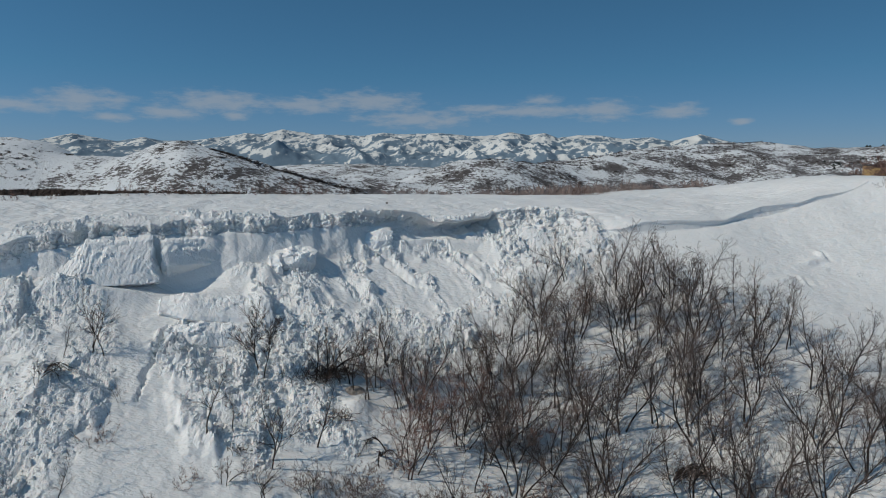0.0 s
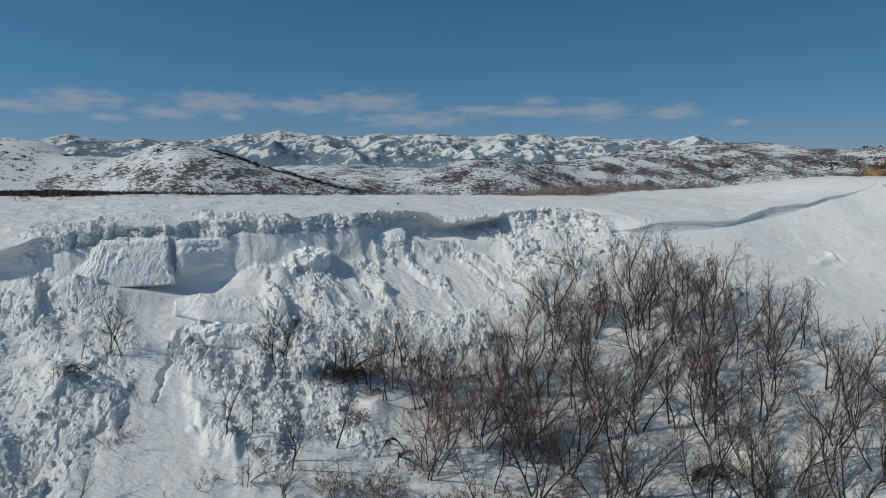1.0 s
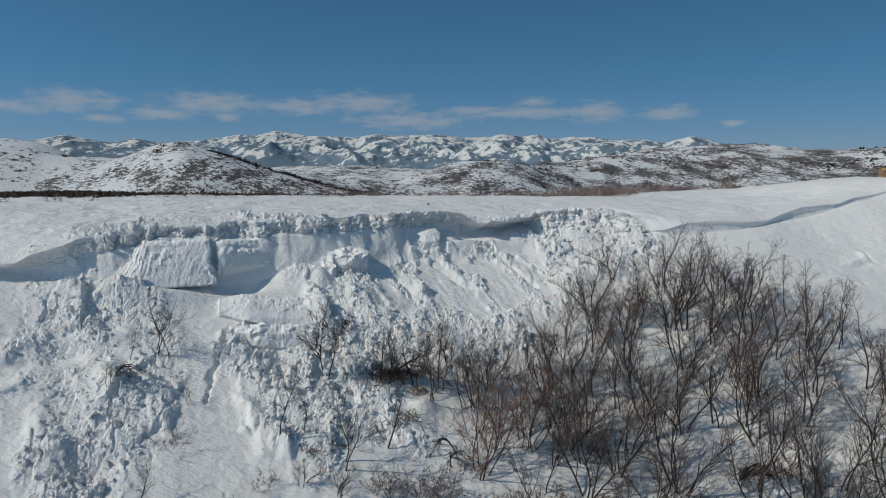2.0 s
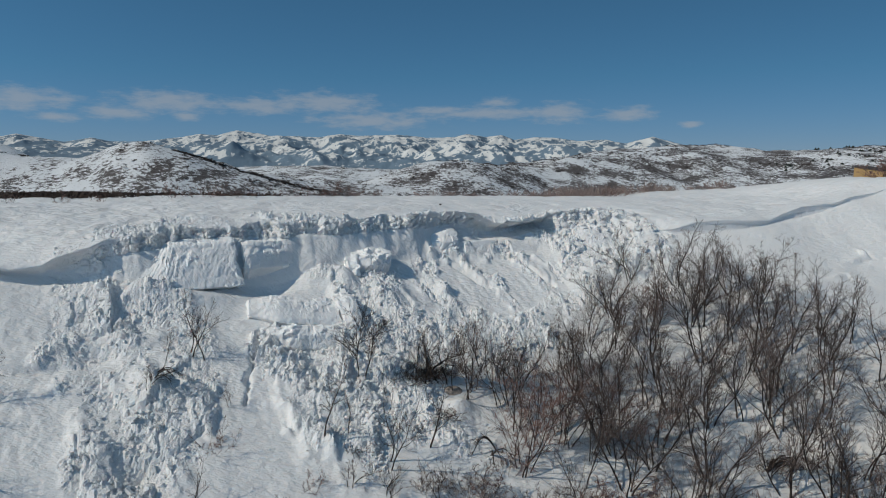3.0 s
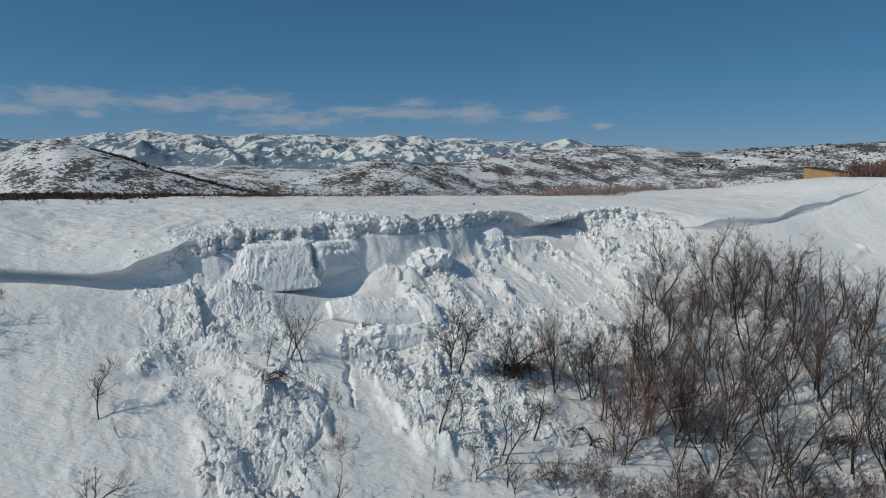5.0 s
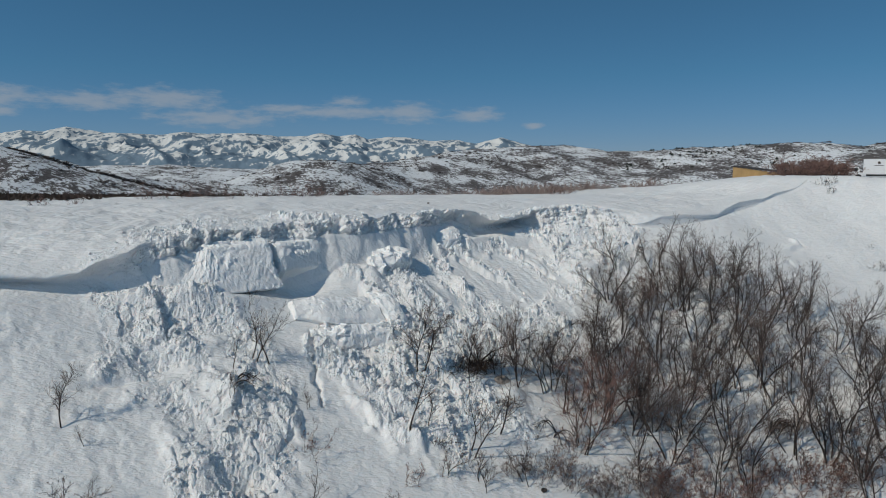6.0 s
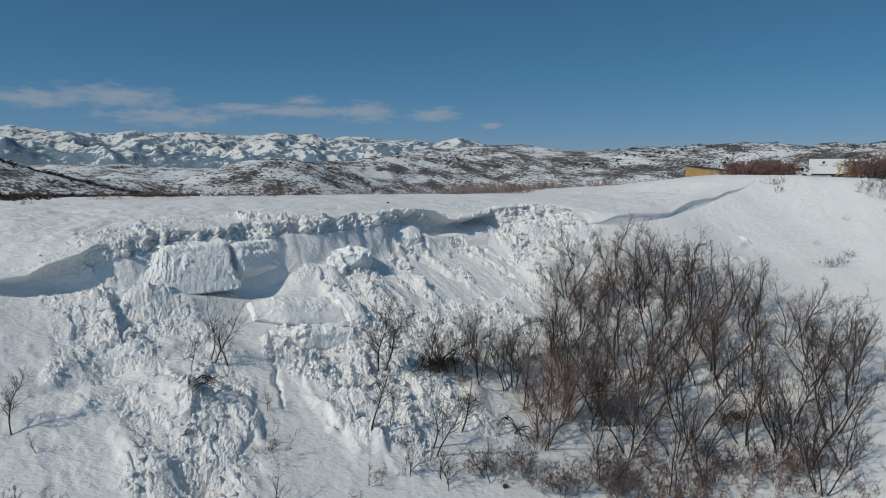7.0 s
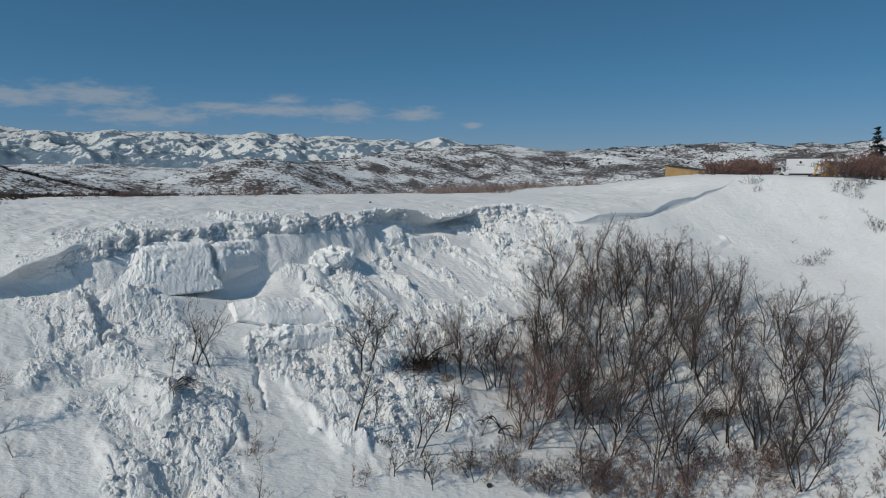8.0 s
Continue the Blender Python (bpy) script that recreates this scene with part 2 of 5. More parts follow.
#         u     foot  lip   height of the lip, undercut
EDGE = [(-34.0, 51.8, 51.2, 16.3, 0.4), (-17.0, 49.8, 49.1, 14.95, 0.4), (-12.8, 49.0, 48.2, 14.5, 0.4), (-11.4, 48.8, 48.0, 14.7, 0.4), (-10.6, 48.6, 48.0, 15.2, 0.5), (-8.5, 48.0, 48.1, 15.8, 0.3),
        (-6.8, 47.7, 48.8, 16.2, 0.0), (-4.4, 47.7, 49.3, 16.6, 0.0), (-1.5, 48.1, 49.3, 16.5, 0.0), (0.3, 48.3, 49.9, 16.7, 0.0), (5.0, 48.4, 50.0, 16.8, 0.0), (7.6, 48.7, 50.1, 16.8, 0.0),
        (11.2, 49.2, 50.8, 16.95, 0.0), (14.0, 49.8, 51.2, 17.0, 0.4), (16.2, 50.3, 51.4, 16.95, 0.9), (18.2, 50.7, 51.0, 16.7, 1.1), (18.9, 50.9, 50.8, 16.3, 1.3), (19.4, 50.9, 50.6, 16.0, 1.4),
        (21.8, 50.8, 49.95, 16.05, 1.6), (24.0, 50.7, 50.2, 16.2, 1.8), (24.9, 50.6, 50.8, 16.5, 1.2), (25.5, 50.2, 50.7, 16.85, 0.2), (28.2, 48.6, 50.3, 17.0, 0.1), (30.8, 47.5, 49.5, 17.0, 0.0),
        (32.3, 46.8, 48.1, 16.4, 0.0), (33.0, 46.4, 46.9, 15.3, 0.1), (34.5, 45.8, 45.6, 15.5, 0.3), (36.6, 45.2, 44.9, 15.5, 0.3),
        (41.2, 44.0, 43.7, 16.2, 0.25), (45.6, 44.7, 44.4, 16.3, 0.3), (47.4, 44.2, 43.9, 16.8, 0.25), (50.0, 44.0, 43.7, 17.3, 0.2), (52.0, 43.7, 43.5, 18.0, 0.15),
        (56.0, 43.4, 43.3, 18.6, 0.05), (60.0, 43.4, 43.4, 19.2, 0.0), (120.0, 50.0, 50.1, 20.0, 0.0)]
EU, E_FOOT, E_LIP, E_TOP, E_CUT = (np.array(c) for c in zip(*EDGE))


JAG_U = np.arange(-40, 130, 0.05)
JAG = np.convolve(np.pad(facets(JAG_U * 0.55, JAG_U * 0 + 1.7, 49), 8, mode="edge"), np.hanning(19)[1:-1] / np.hanning(19).sum(), "valid")


def edge(u):
    wob = fbm(u * 0.9, u * 0 + 3.0, 3, 40) * smooth(-10, -6, u) * (1 - 0.7 * smooth(31, 34, u))
    foot = sum(np.interp(u + k * smooth(33, 38, u), EU, E_FOOT) * w for k, w in ((-2.4, 0.12), (-1.2, 0.23), (0, 0.3), (1.2, 0.23), (2.4, 0.12)))
    jag = np.interp(u, JAG_U, JAG) * smooth(-11.5, -9, u) * smooth(33.5, 31, u)
    lip, cut = np.interp(u, EU, E_LIP) + 0.8 * wob + 0.7 * jag, np.interp(u, EU, E_CUT)
    top = np.interp(u, EU, E_TOP)
    base = slope_z(u, foot)
    intact = smooth(32, 34.5, u)
    swell = np.interp(u, [33, 35.5, 38, 41, 42.5, 44, 46.5, 49, 50, 52, 54, 56, 58], [0.4, 1, 1, 0.5, 0.3, 0.6, 1, 0.8, 0.55, 0.65, 0.35, 0.06, 0.0])
    lip = lip * (1 - intact) + intact * (foot + 0.14 * swell)
    cut = cut * (1 - intact) + 0.12 * intact * smooth(56, 50, u)
    top = top + (0.3 * fbm(u * 0.8, u * 0 + 8.0, 3, 45) + 0.12 * jag) * smooth(-9, -5, u)
    top = top * (1 - intact) + intact * (slope_z(u, lip) + 0.82 * swell)
    return foot, lip, top, cut


# areas of rubble: two ends on the slope, half width, how rough
RUBBLE = [(-10.0, 47.2, -9.6, 44.0, 1.6, 0.8), (-8.2, 47.6, -4.5, 48.2, 0.8, 1.0), (-7.9, 46.3, -7.9, 42.0, 2.5, 0.95), (-7.9, 42.0, -7.5, 37.6, 2.3, 1.0), (-7.5, 37.6, -8.6, 32.0, 2.0, 0.9), (-5.0, 46.2, -4.0, 42.5, 1.5, 0.8),
          (-3.6, 41.6, -4.8, 38.8, 1.1, 0.9), (0.6, 43.2, 0.9, 38.6, 1.0, 0.9), (3.0, 43.4, 3.4, 37.0, 2.4, 1.0), (6.4, 45.8, 7.2, 38.2, 2.2, 0.9),
          (9.6, 45.0, 11.0, 41.0, 1.5, 0.9), (12.0, 43.2, 17.5, 42.0, 1.8, 0.95), (17.5, 42.8, 22.5, 43.8, 1.1, 0.85), (10.5, 41.0, 15.0, 39.4, 1.5, 0.85), (12.0, 49.4, 12.8, 45.8, 0.7, 0.8), (13.6, 50.0, 20.5, 50.0, 0.55, 0.9),
          (4.5, 48.0, 9.5, 47.6, 0.9, 0.7), (20.4, 49.3, 21.4, 45.4, 0.5, 0.7), (25.0, 49.9, 31.8, 47.2, 2.1, 1.4), (24.5, 47.6, 30.5, 45.4, 1.3, 1.0), (23.5, 46.5, 24.0, 42.5, 1.0, 0.7),
          (16.0, 49.4, 17.2, 45.0, 0.45, 1.0), (22.4, 48.6, 23.2, 45.4, 0.6, 0.9), (8.0, 37.5, 9.4, 36.0, 1.5, 0.5), (-10.9, 43.7, -11.3, 43.4, 0.5, 0.8), (-8.5, 47.6, -5.6, 46.4, 1.1, 1.2)]
# heaps and hollows: u, v, radius along and across, height
HEAPS = [(-17.0, 48.4, 9.0, 2.4, 0.8), (-6.2, 48.1, 1.4, 0.6, 0.6), (1.2, 47.9, 1.7, 0.7, -0.75), (1.5, 49.5, 1.3, 0.6, 0.9), (5.2, 48.2, 1.5, 0.8, 0.7), (9.6, 48.7, 1.6, 0.7, 0.5), (-9.4, 38.8, 0.5, 1.3, 0.35), (-10.2, 43.2, 2.0, 0.35, -0.5), (-7.4, 44.2, 2.4, 0.5, 0.4),
         (-3.6, 46.6, 2.6, 0.8, 0.72), (-7.3, 47.0, 2.2, 0.9, 0.6), (-6.2, 46.9, 1.0, 0.5, 0.8), (-8.7, 47.6, 1.3, 0.7, 0.5), (2.4, 42.5, 2.4, 0.7, -0.45), (28.0, 49.2, 2.4, 0.9, 0.6), (12.4, 50.2, 0.8, 0.5, 1.1), (8.8, 45.6, 0.9, 1.4, 0.6), (6.2, 47.2, 0.7, 0.8, 0.9), (13.0, 46.0, 0.5, 1.3, 0.5),
         (-7.2, 36.8, 1.1, 0.7, -0.8), (-8.6, 37.6, 0.5, 1.2, 0.5), (-8.6, 44.0, 1.5, 0.5, -0.7), (17.6, 50.3, 2.6, 0.35, 0.5), (9.8, 37.2, 0.8, 0.6, 0.6), (25.0, 44.8, 1.6, 1.0, 0.7),
         (46.4, 39.1, 1.3, 0.3, 0.22), (47.5, 39.4, 0.2, 0.5, 0.34), (47.9, 39.3, 0.18, 0.5, -0.22), (46.4, 38.75, 1.2, 0.25, -0.14), (42.8, 38.0, 1.1, 0.3, 0.2), (43.7, 37.7, 0.2, 0.45, 0.28), (44.1, 37.6, 0.2, 0.45, -0.18)]


def rubble(u, v):
    r = np.zeros(np.shape(u))
    wu = u + 2.4 * fbm(u * 0.45, v * 0.45, 4, 7) + 1.3 * fbm(u * 1.5, v * 1.1, 3, 8)
    wv = v + 2.4 * fbm(u * 0.45, v * 0.45, 4, 11) + 1.3 * fbm(u * 1.5, v * 1.1, 3, 12)
    for u0, v0, u1, v1, w, a in RUBBLE:
        du, dv = u1 - u0, v1 - v0
        t = np.clip(((wu - u0) * du + (wv - v0) * dv) / (du * du + dv * dv), 0, 1)
        d = np.hypot(wu - u0 - t * du, wv - v0 - t * dv)
        r = np.maximum(r, a * (1 - smooth(w * 0.55, w * 1.4, d)))
    return r * (0.55 + 0.75 * smooth(-0.2, 0.15, fbm(u * 0.35, v * 0.35, 3, 19)))


# narrow cracks in the slid snow: two ends, half width, depth
CRACKS = [(-0.1, 44.3, -0.9, 42.0, 0.1, 0.55), (-0.9, 42.0, -1.8, 39.6, 0.08, 0.4), (20.4, 49.2, 20.9, 47.6, 0.22, 0.6), (20.9, 47.6, 21.8, 45.9, 0.18, 0.5), (15.0, 49.0, 16.6, 46.6, 0.12, 0.3), (11.6, 47.5, 12.6, 45.4, 0.15, 0.35)]


def heaps(u, v):
    z = np.zeros(np.shape(u))
    wu = u + 1.0 * fbm(u * 1.0, v * 1.0, 4, 53, 0.6)
    for u0, v0, u1, v1, w, deep in CRACKS:
        du, dv = u1 - u0, v1 - v0
        t = np.clip(((wu - u0) * du + (v - v0) * dv) / (du * du + dv * dv), 0, 1)
        z = z - deep * (1 - smooth(0.4 * w, 1.8 * w, np.hypot(wu - u0 - t * du, v - v0 - t * dv)))
    for hu, hv, ru, rv, h in HEAPS:
        z = z + h * np.exp(-((u - hu) / ru) ** 2 - ((v - hv) / rv) ** 2)
    return z


def blocks(x, y, s=0):
    """Tumbled blocks: rounded, tilted lumps of very mixed height with deep joints between them."""
    i0, j0 = np.floor(x), np.floor(y)
    f1, f2, best = np.full(x.shape, 9.0), np.full(x.shape, 9.0), np.zeros(x.shape)
    for di in (-1, 0, 1):
        for dj in (-1, 0, 1):
            i, j = i0 + di, j0 + dj
            dx, dy = x - i - 0.1 - 0.8 * h2(i, j, s + 1), y - j - 0.1 - 0.8 * h2(i, j, s + 2)
            d = np.hypot(dx, dy) * (0.75 + 0.5 * h2(i, j, s + 6))
            val = h2(i, j, s + 5) ** 2 + 1.1 * ((h2(i, j, s + 3) - 0.5) * dx + (h2(i, j, s + 4) - 0.5) * dy)
            near = d < f1
            f2 = np.where(near, f1, np.minimum(f2, d))
            best = np.where(near, val, best)
            f1 = np.where(near, d, f1)
    return (best + 0.12) * smooth(0.0, 0.28, f2 - f1) - 0.3


def lumps(u, v, r):
    """Thickness of the rubble over the bed: heaped, slid snow in long tongues with blocks of very mixed size."""
    mixed = smooth(-0.14, 0.14, fbm(u * 0.7, v * 0.7, 3, 17))
    flow = fbm(u * 0.7 + 0.3 * v, v * 0.22, 3, 15)
    wu, wv = u + 0.5 * fbm(u * 1.3, v * 1.3, 3, 27), v + 0.5 * fbm(u * 1.3, v * 1.3, 3, 29)
    z = 0.20 + 0.8 * fbm(u * 0.36, v * 0.36, 3, 21) + 0.65 * flow + 0.5 * facets(wu * 0.5, wv * 0.4, 3) * (1 - 0.3 * mixed)
    crumbs = 0.26 * facets(wu * 1.2, wv * 1.05, 13) + 0.27 * blocks(wu * 2.2, wv * 2.0, 23) + 0.15 * blocks(wu * 4.4, wv * 4.4, 25) + 0.12 * fbm(u * 3.5, v * 3.5, 4, 26, 0.65)
    return 0.85 * r * (z + (0.3 + 0.7 * mixed) * crumbs)


def bed(u, v):
    """Fine relief of the unbroken snow: drifts, shallow pits and slide grooves."""
    z = 0.35 * fbm(u * 0.16, v * 0.16, 4, 60) + 0.05 * fbm(u * 1.1, v * 1.1, 3, 66)
    z += (0.05 + 0.13 * smooth(-7, -11, u) * smooth(-0.15, 0.1, fbm(u * 0.3, v * 0.3, 2, 69))) * np.clip(fbm(u * 2.6, v * 1.7, 4, 70, 0.65), -0.3, 0.3)
    slide = smooth(10.5, 13.5, u) * smooth(24, 22.5, u) * smooth(43, 44.5, v) * smooth(50, 49.2, v)
    z += slide * (0.07 * fbm(u * 3.6 + 0.5 * v, v * 0.3, 4, 76, 0.65) + 0.13 * fbm(u * 0.9 + 0.08 * v + 0.6 * fbm(u * 0.6, v * 0.6, 2, 72), v * 0.22, 4, 75, 0.6) - 0.3)
    side = smooth(5, 7, u) * smooth(11, 9.5, u) * smooth(43, 44.5, v) * smooth(48.5, 47.5, v)
    z += side * 0.5 * fbm(u * 1.8 + 0.5 * v, v * 0.2, 3, 78)
    return z


def crest_z(u):
    return np.interp(u, [-30, 0, 8, 20, 27, 34, 38, 44, 49, 54], [17.75, 17.88, 17.72, 17.62, 17.52, 17.52, 17.5, 17.48, 17.9, 18.5])


def upper_z(u, d, top):
    """Snow above the lip, d metres back from it; away from the lip it forgets the lip's jags."""
    calm = sum(np.interp(u + k, EU, E_TOP) for k in (-5, -3.5, -2, -1, 0, 1, 2, 3.5, 5)) / 9
    w = np.clip(d + edge(u)[1] - np.interp(u, EU, E_LIP), 0, None)
    near = np.exp(-d / 0.9)
    start = top * near + calm * (1 - near)
    crest = np.maximum(crest_z(u), calm + 0.1)
    fall = np.interp(u, [-10, 14], [0.0006, 0.0045])
    z = start + (crest - start) * (1 - np.exp(-w / 6.0)) - fall * np.clip(w - 17, 0, None) ** 2
    spur = smooth(49, 58, u)
    z = z * (1 - spur) + spur * np.minimum(slope_z(u, np.interp(u, EU, E_LIP) + w) - 0.009 * np.clip(w - 3, 0, None) ** 2, 20.5)
    drift = (0.30 + 0.12 * smooth(8, -4, u)) * fbm(u * 0.45 + 0.5 * w, w * 0.9 - 0.35 * u, 4, 85, 0.55) + (0.07 + 0.06 * smooth(8, -4, u)) * fbm(u * 1.6 + 1.6 * w, w * 3.2 - 1.2 * u, 4, 88)
    z = z + 1.5 * np.exp(-((u + 24) / 9) ** 2 - ((w - 7) / 6) ** 2)
    return z + 0.2 * fbm(u * 0.3, w * 0.3, 3, 81) * smooth(0, 4, w) + drift * smooth(0.6, 2.5, d)


def ground_z(u, v):
    """Height of the snow, rubble included."""
    u, v = np.asarray(u, float), np.asarray(v, float)
    foot, lip, top, cut = edge(u)
    low = slope_z(u, v) + bed(u, v) + heaps(u, v) + lumps(u, v, rubble(u, v)) * 1.1
    return np.where(v > lip + 0.05, upper_z(u, np.maximum(v - lip, 0), top), low)


CRUMB = []


def build_slope():
    us = np.concatenate([np.arange(-100, -34, 1.2), np.arange(-34, -15, 0.22), np.arange(-15, 33, 0.1), np.arange(33, 52, 0.16), np.arange(52, 112, 0.5)])
    f_low = np.concatenate([np.arange(-26, 4, 1.5), np.arange(4, 24, 0.8), np.arange(24, 33, 0.16), np.arange(33, 48.0, 0.095), [48.0]]) - 4
    f_low = f_low / 44.0
    q = np.linspace(0, 1, 46)
    d_up = np.concatenate([np.arange(0.05, 4.5, 0.11), np.arange(4.5, 18, 0.4), np.arange(18, 66, 1.5)])
    U = us[None, :]
    foot, lip, top, cut = edge(us)
    # below the break: relief stands out square to the slope
    V1 = 4 + f_low[:, None] * (foot - 4)[None, :]
    U1 = np.broadcast_to(U, V1.shape)
    out = lumps(U1, V1, rubble(U1, V1))
    fade = smooth(0, 0.4, foot[None, :] - V1)
    Z1 = slope_z(U1, V1) + bed(U1, V1) + heaps(U1, V1) + 0.9 * out
    V1 = V1 - 0.15 * out * fade
    # the break itself: an undercut wall, or a slid slab with a notch and a ragged wall at its head
    zf = Z1[-1]
    Q = q[:, None]
    ramp = np.clip((lip - foot - 0.3) / 0.8, 0, 1)[None, :]
    # a steep smooth shear face, a narrow ledge, and a crumbling band of about a metre under the lip
    tall = np.maximum(top - zf, 1.5)[None, :]
    band = np.clip((1.0 + 0.5 * fbm(U * 0.5, U * 0 + 4.4, 3, 34)) / tall, 0.1, 0.5)
    shelf_rise = np.where(Q < 0.6, (1 - band) * Q / 0.6, (1 - band) + band * np.clip((Q - 0.66) / 0.34, 0, 1))
    shelf_run = np.interp(Q, [0, 0.6, 0.68, 1], [0, 0.66, 0.72, 1.0])
    rise, run = Q * (1 - ramp) + ramp * shelf_rise, Q * (1 - ramp) + ramp * shelf_run
    # wind has carved the unbroken lip into a soft scoop with thin layers
    whole = smooth(32.5, 35, us)[None, :] * np.ones(Q.shape)
    layer = np.sin(2 * np.pi * (1.7 * Q + 0.16 * U + fbm(U * 0.4, U * 0 + 6.0, 2, 35))) * 4 * Q * (1 - Q)
    rise = rise * (1 - whole) + whole * (Q ** 1.25 + 0.10 * layer)
    V2 = foot + (lip - foot) * (run * (1 - whole) + Q * whole) + cut * np.sin(np.pi * Q ** 0.8) * 1.1 + 0.07 * whole * layer * np.minimum(1, (lip - foot) * 2)
    Z2 = zf + (top - zf) * rise
    U2 = np.broadcast_to(U, V2.shape)
    broken = smooth(-12.2, -10.2, us) * smooth(33.5, 30, us)
    ragged = broken[None, :] * (ramp * smooth(0.6, 0.7, Q) * smooth(1.05, 0.9, Q) + (1 - ramp) * (0.35 * smooth(0, 0.3, Q) + 0.85 * smooth(0.4, 0.66, Q + 0.25 * fbm(U * 0.7, U * 0 + 2.0, 3, 33))) * smooth(1.02, 0.9, Q))
    ragged = ragged * (1 - 0.5 * smooth(-6, -8, us))[None, :]
    ragged = np.maximum(ragged, 0.85 * (smooth(24.0, 26.0, us) * smooth(34.0, 32.0, us))[None, :] * smooth(1.05, 0.9, Q))
    rough = 0.7 * blocks(U2 * 0.7, Z2 * 0.8, 32) + 0.9 * blocks(U2 * 1.6, Z2 * 1.6, 31) + 0.45 * blocks(U2 * 3.6, Z2 * 3.6, 37)
    flute = ramp * smooth(0.0, 0.1, Q) * smooth(0.62, 0.5, Q) * broken[None, :]
    flute = flute * (0.07 * fbm(U2 * 4.5 - 2.5 * Z2, Z2 * 0.8 + 0.5 * U2, 4, 39, 0.6) + 0.3 * fbm(U2 * 0.7, Z2 * 0.4, 2, 41))
    V2 = V2 - 0.5 * ragged * rough - flute
    Z2 = Z2 + 0.25 * ragged * rough
    # above the break
    D = d_up[:, None]
    V3 = lip + D
    U3 = np.broadcast_to(U, V3.shape)
    Z3 = upper_z(U3, np.broadcast_to(D, V3.shape), top[None, :])
    crumbs = 0.22 * blocks(U3 * 1.3, V3 * 1.3, 43) + 0.14 * blocks(U3 * 3.0, V3 * 3.0, 47) + 0.08
    patchy = 0.1 + 1.0 * smooth(-0.1, 0.12, fbm(U3 * 0.45, V3 * 0.6, 3, 59))
    Z3 = Z3 + smooth(1.1, 0.0, D) * broken[None, :] * crumbs * patchy
    spill = (smooth(-10, -7, us) * smooth(9, 0, us))[None, :]
    Z3 = Z3 + spill * smooth(3.6, 0.8, D + 1.5 * fbm(U3 * 0.6, V3 * 0.6, 2, 57)) * crumbs * 1.2 * patchy
    Uall, Vall, Zall = (np.concatenate(p) for p in ([U1, U2[1:], U3], [V1, V2[1:], V3], [Z1, Z2[1:], Z3]))
    # the ridge sinks to the valley at its far end
    Zall = Zall - 0.02 * np.clip(-48 - Uall, 0, None) ** 2
    X, Y = to_xy(Uall, Vall)
    me = mesh_of("snow_slope", np.stack([X, Y, Zall], -1).reshape(-1, 3), grid_faces(*X.shape), SNOW)
    # broken snow has crisp edges, drifted snow is soft
    crisp = np.concatenate([rubble(U1, V1) * (0.45 + 0.9 * smooth(-0.14, 0.14, fbm(U1 * 0.7, V1 * 0.7, 3, 17))), np.maximum(ragged, 0)[1:], (smooth(1.1, 0.0, D) * broken[None, :] + spill * smooth(3.0, 0.8, D)) * np.ones(V3.shape)]) > 0.3
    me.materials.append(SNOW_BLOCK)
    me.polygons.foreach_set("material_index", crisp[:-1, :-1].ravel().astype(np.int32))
    me.polygons.foreach_set("use_smooth", ~crisp[:-1, :-1].ravel())
    keep = np.concatenate([0 * U1, ragged[1:] * (ramp > 0.5), np.maximum(smooth(0.8, 0.0, D) * broken[None, :], spill * smooth(3.0, 0.8, D)) * patchy])
    CRUMB.append((Uall, Vall, Zall, keep))
    return tagged(new("snow_slope", me), "steep snow slope with a broken cornice and avalanche rubble", "snow slope", kind="structure")


build_slope()


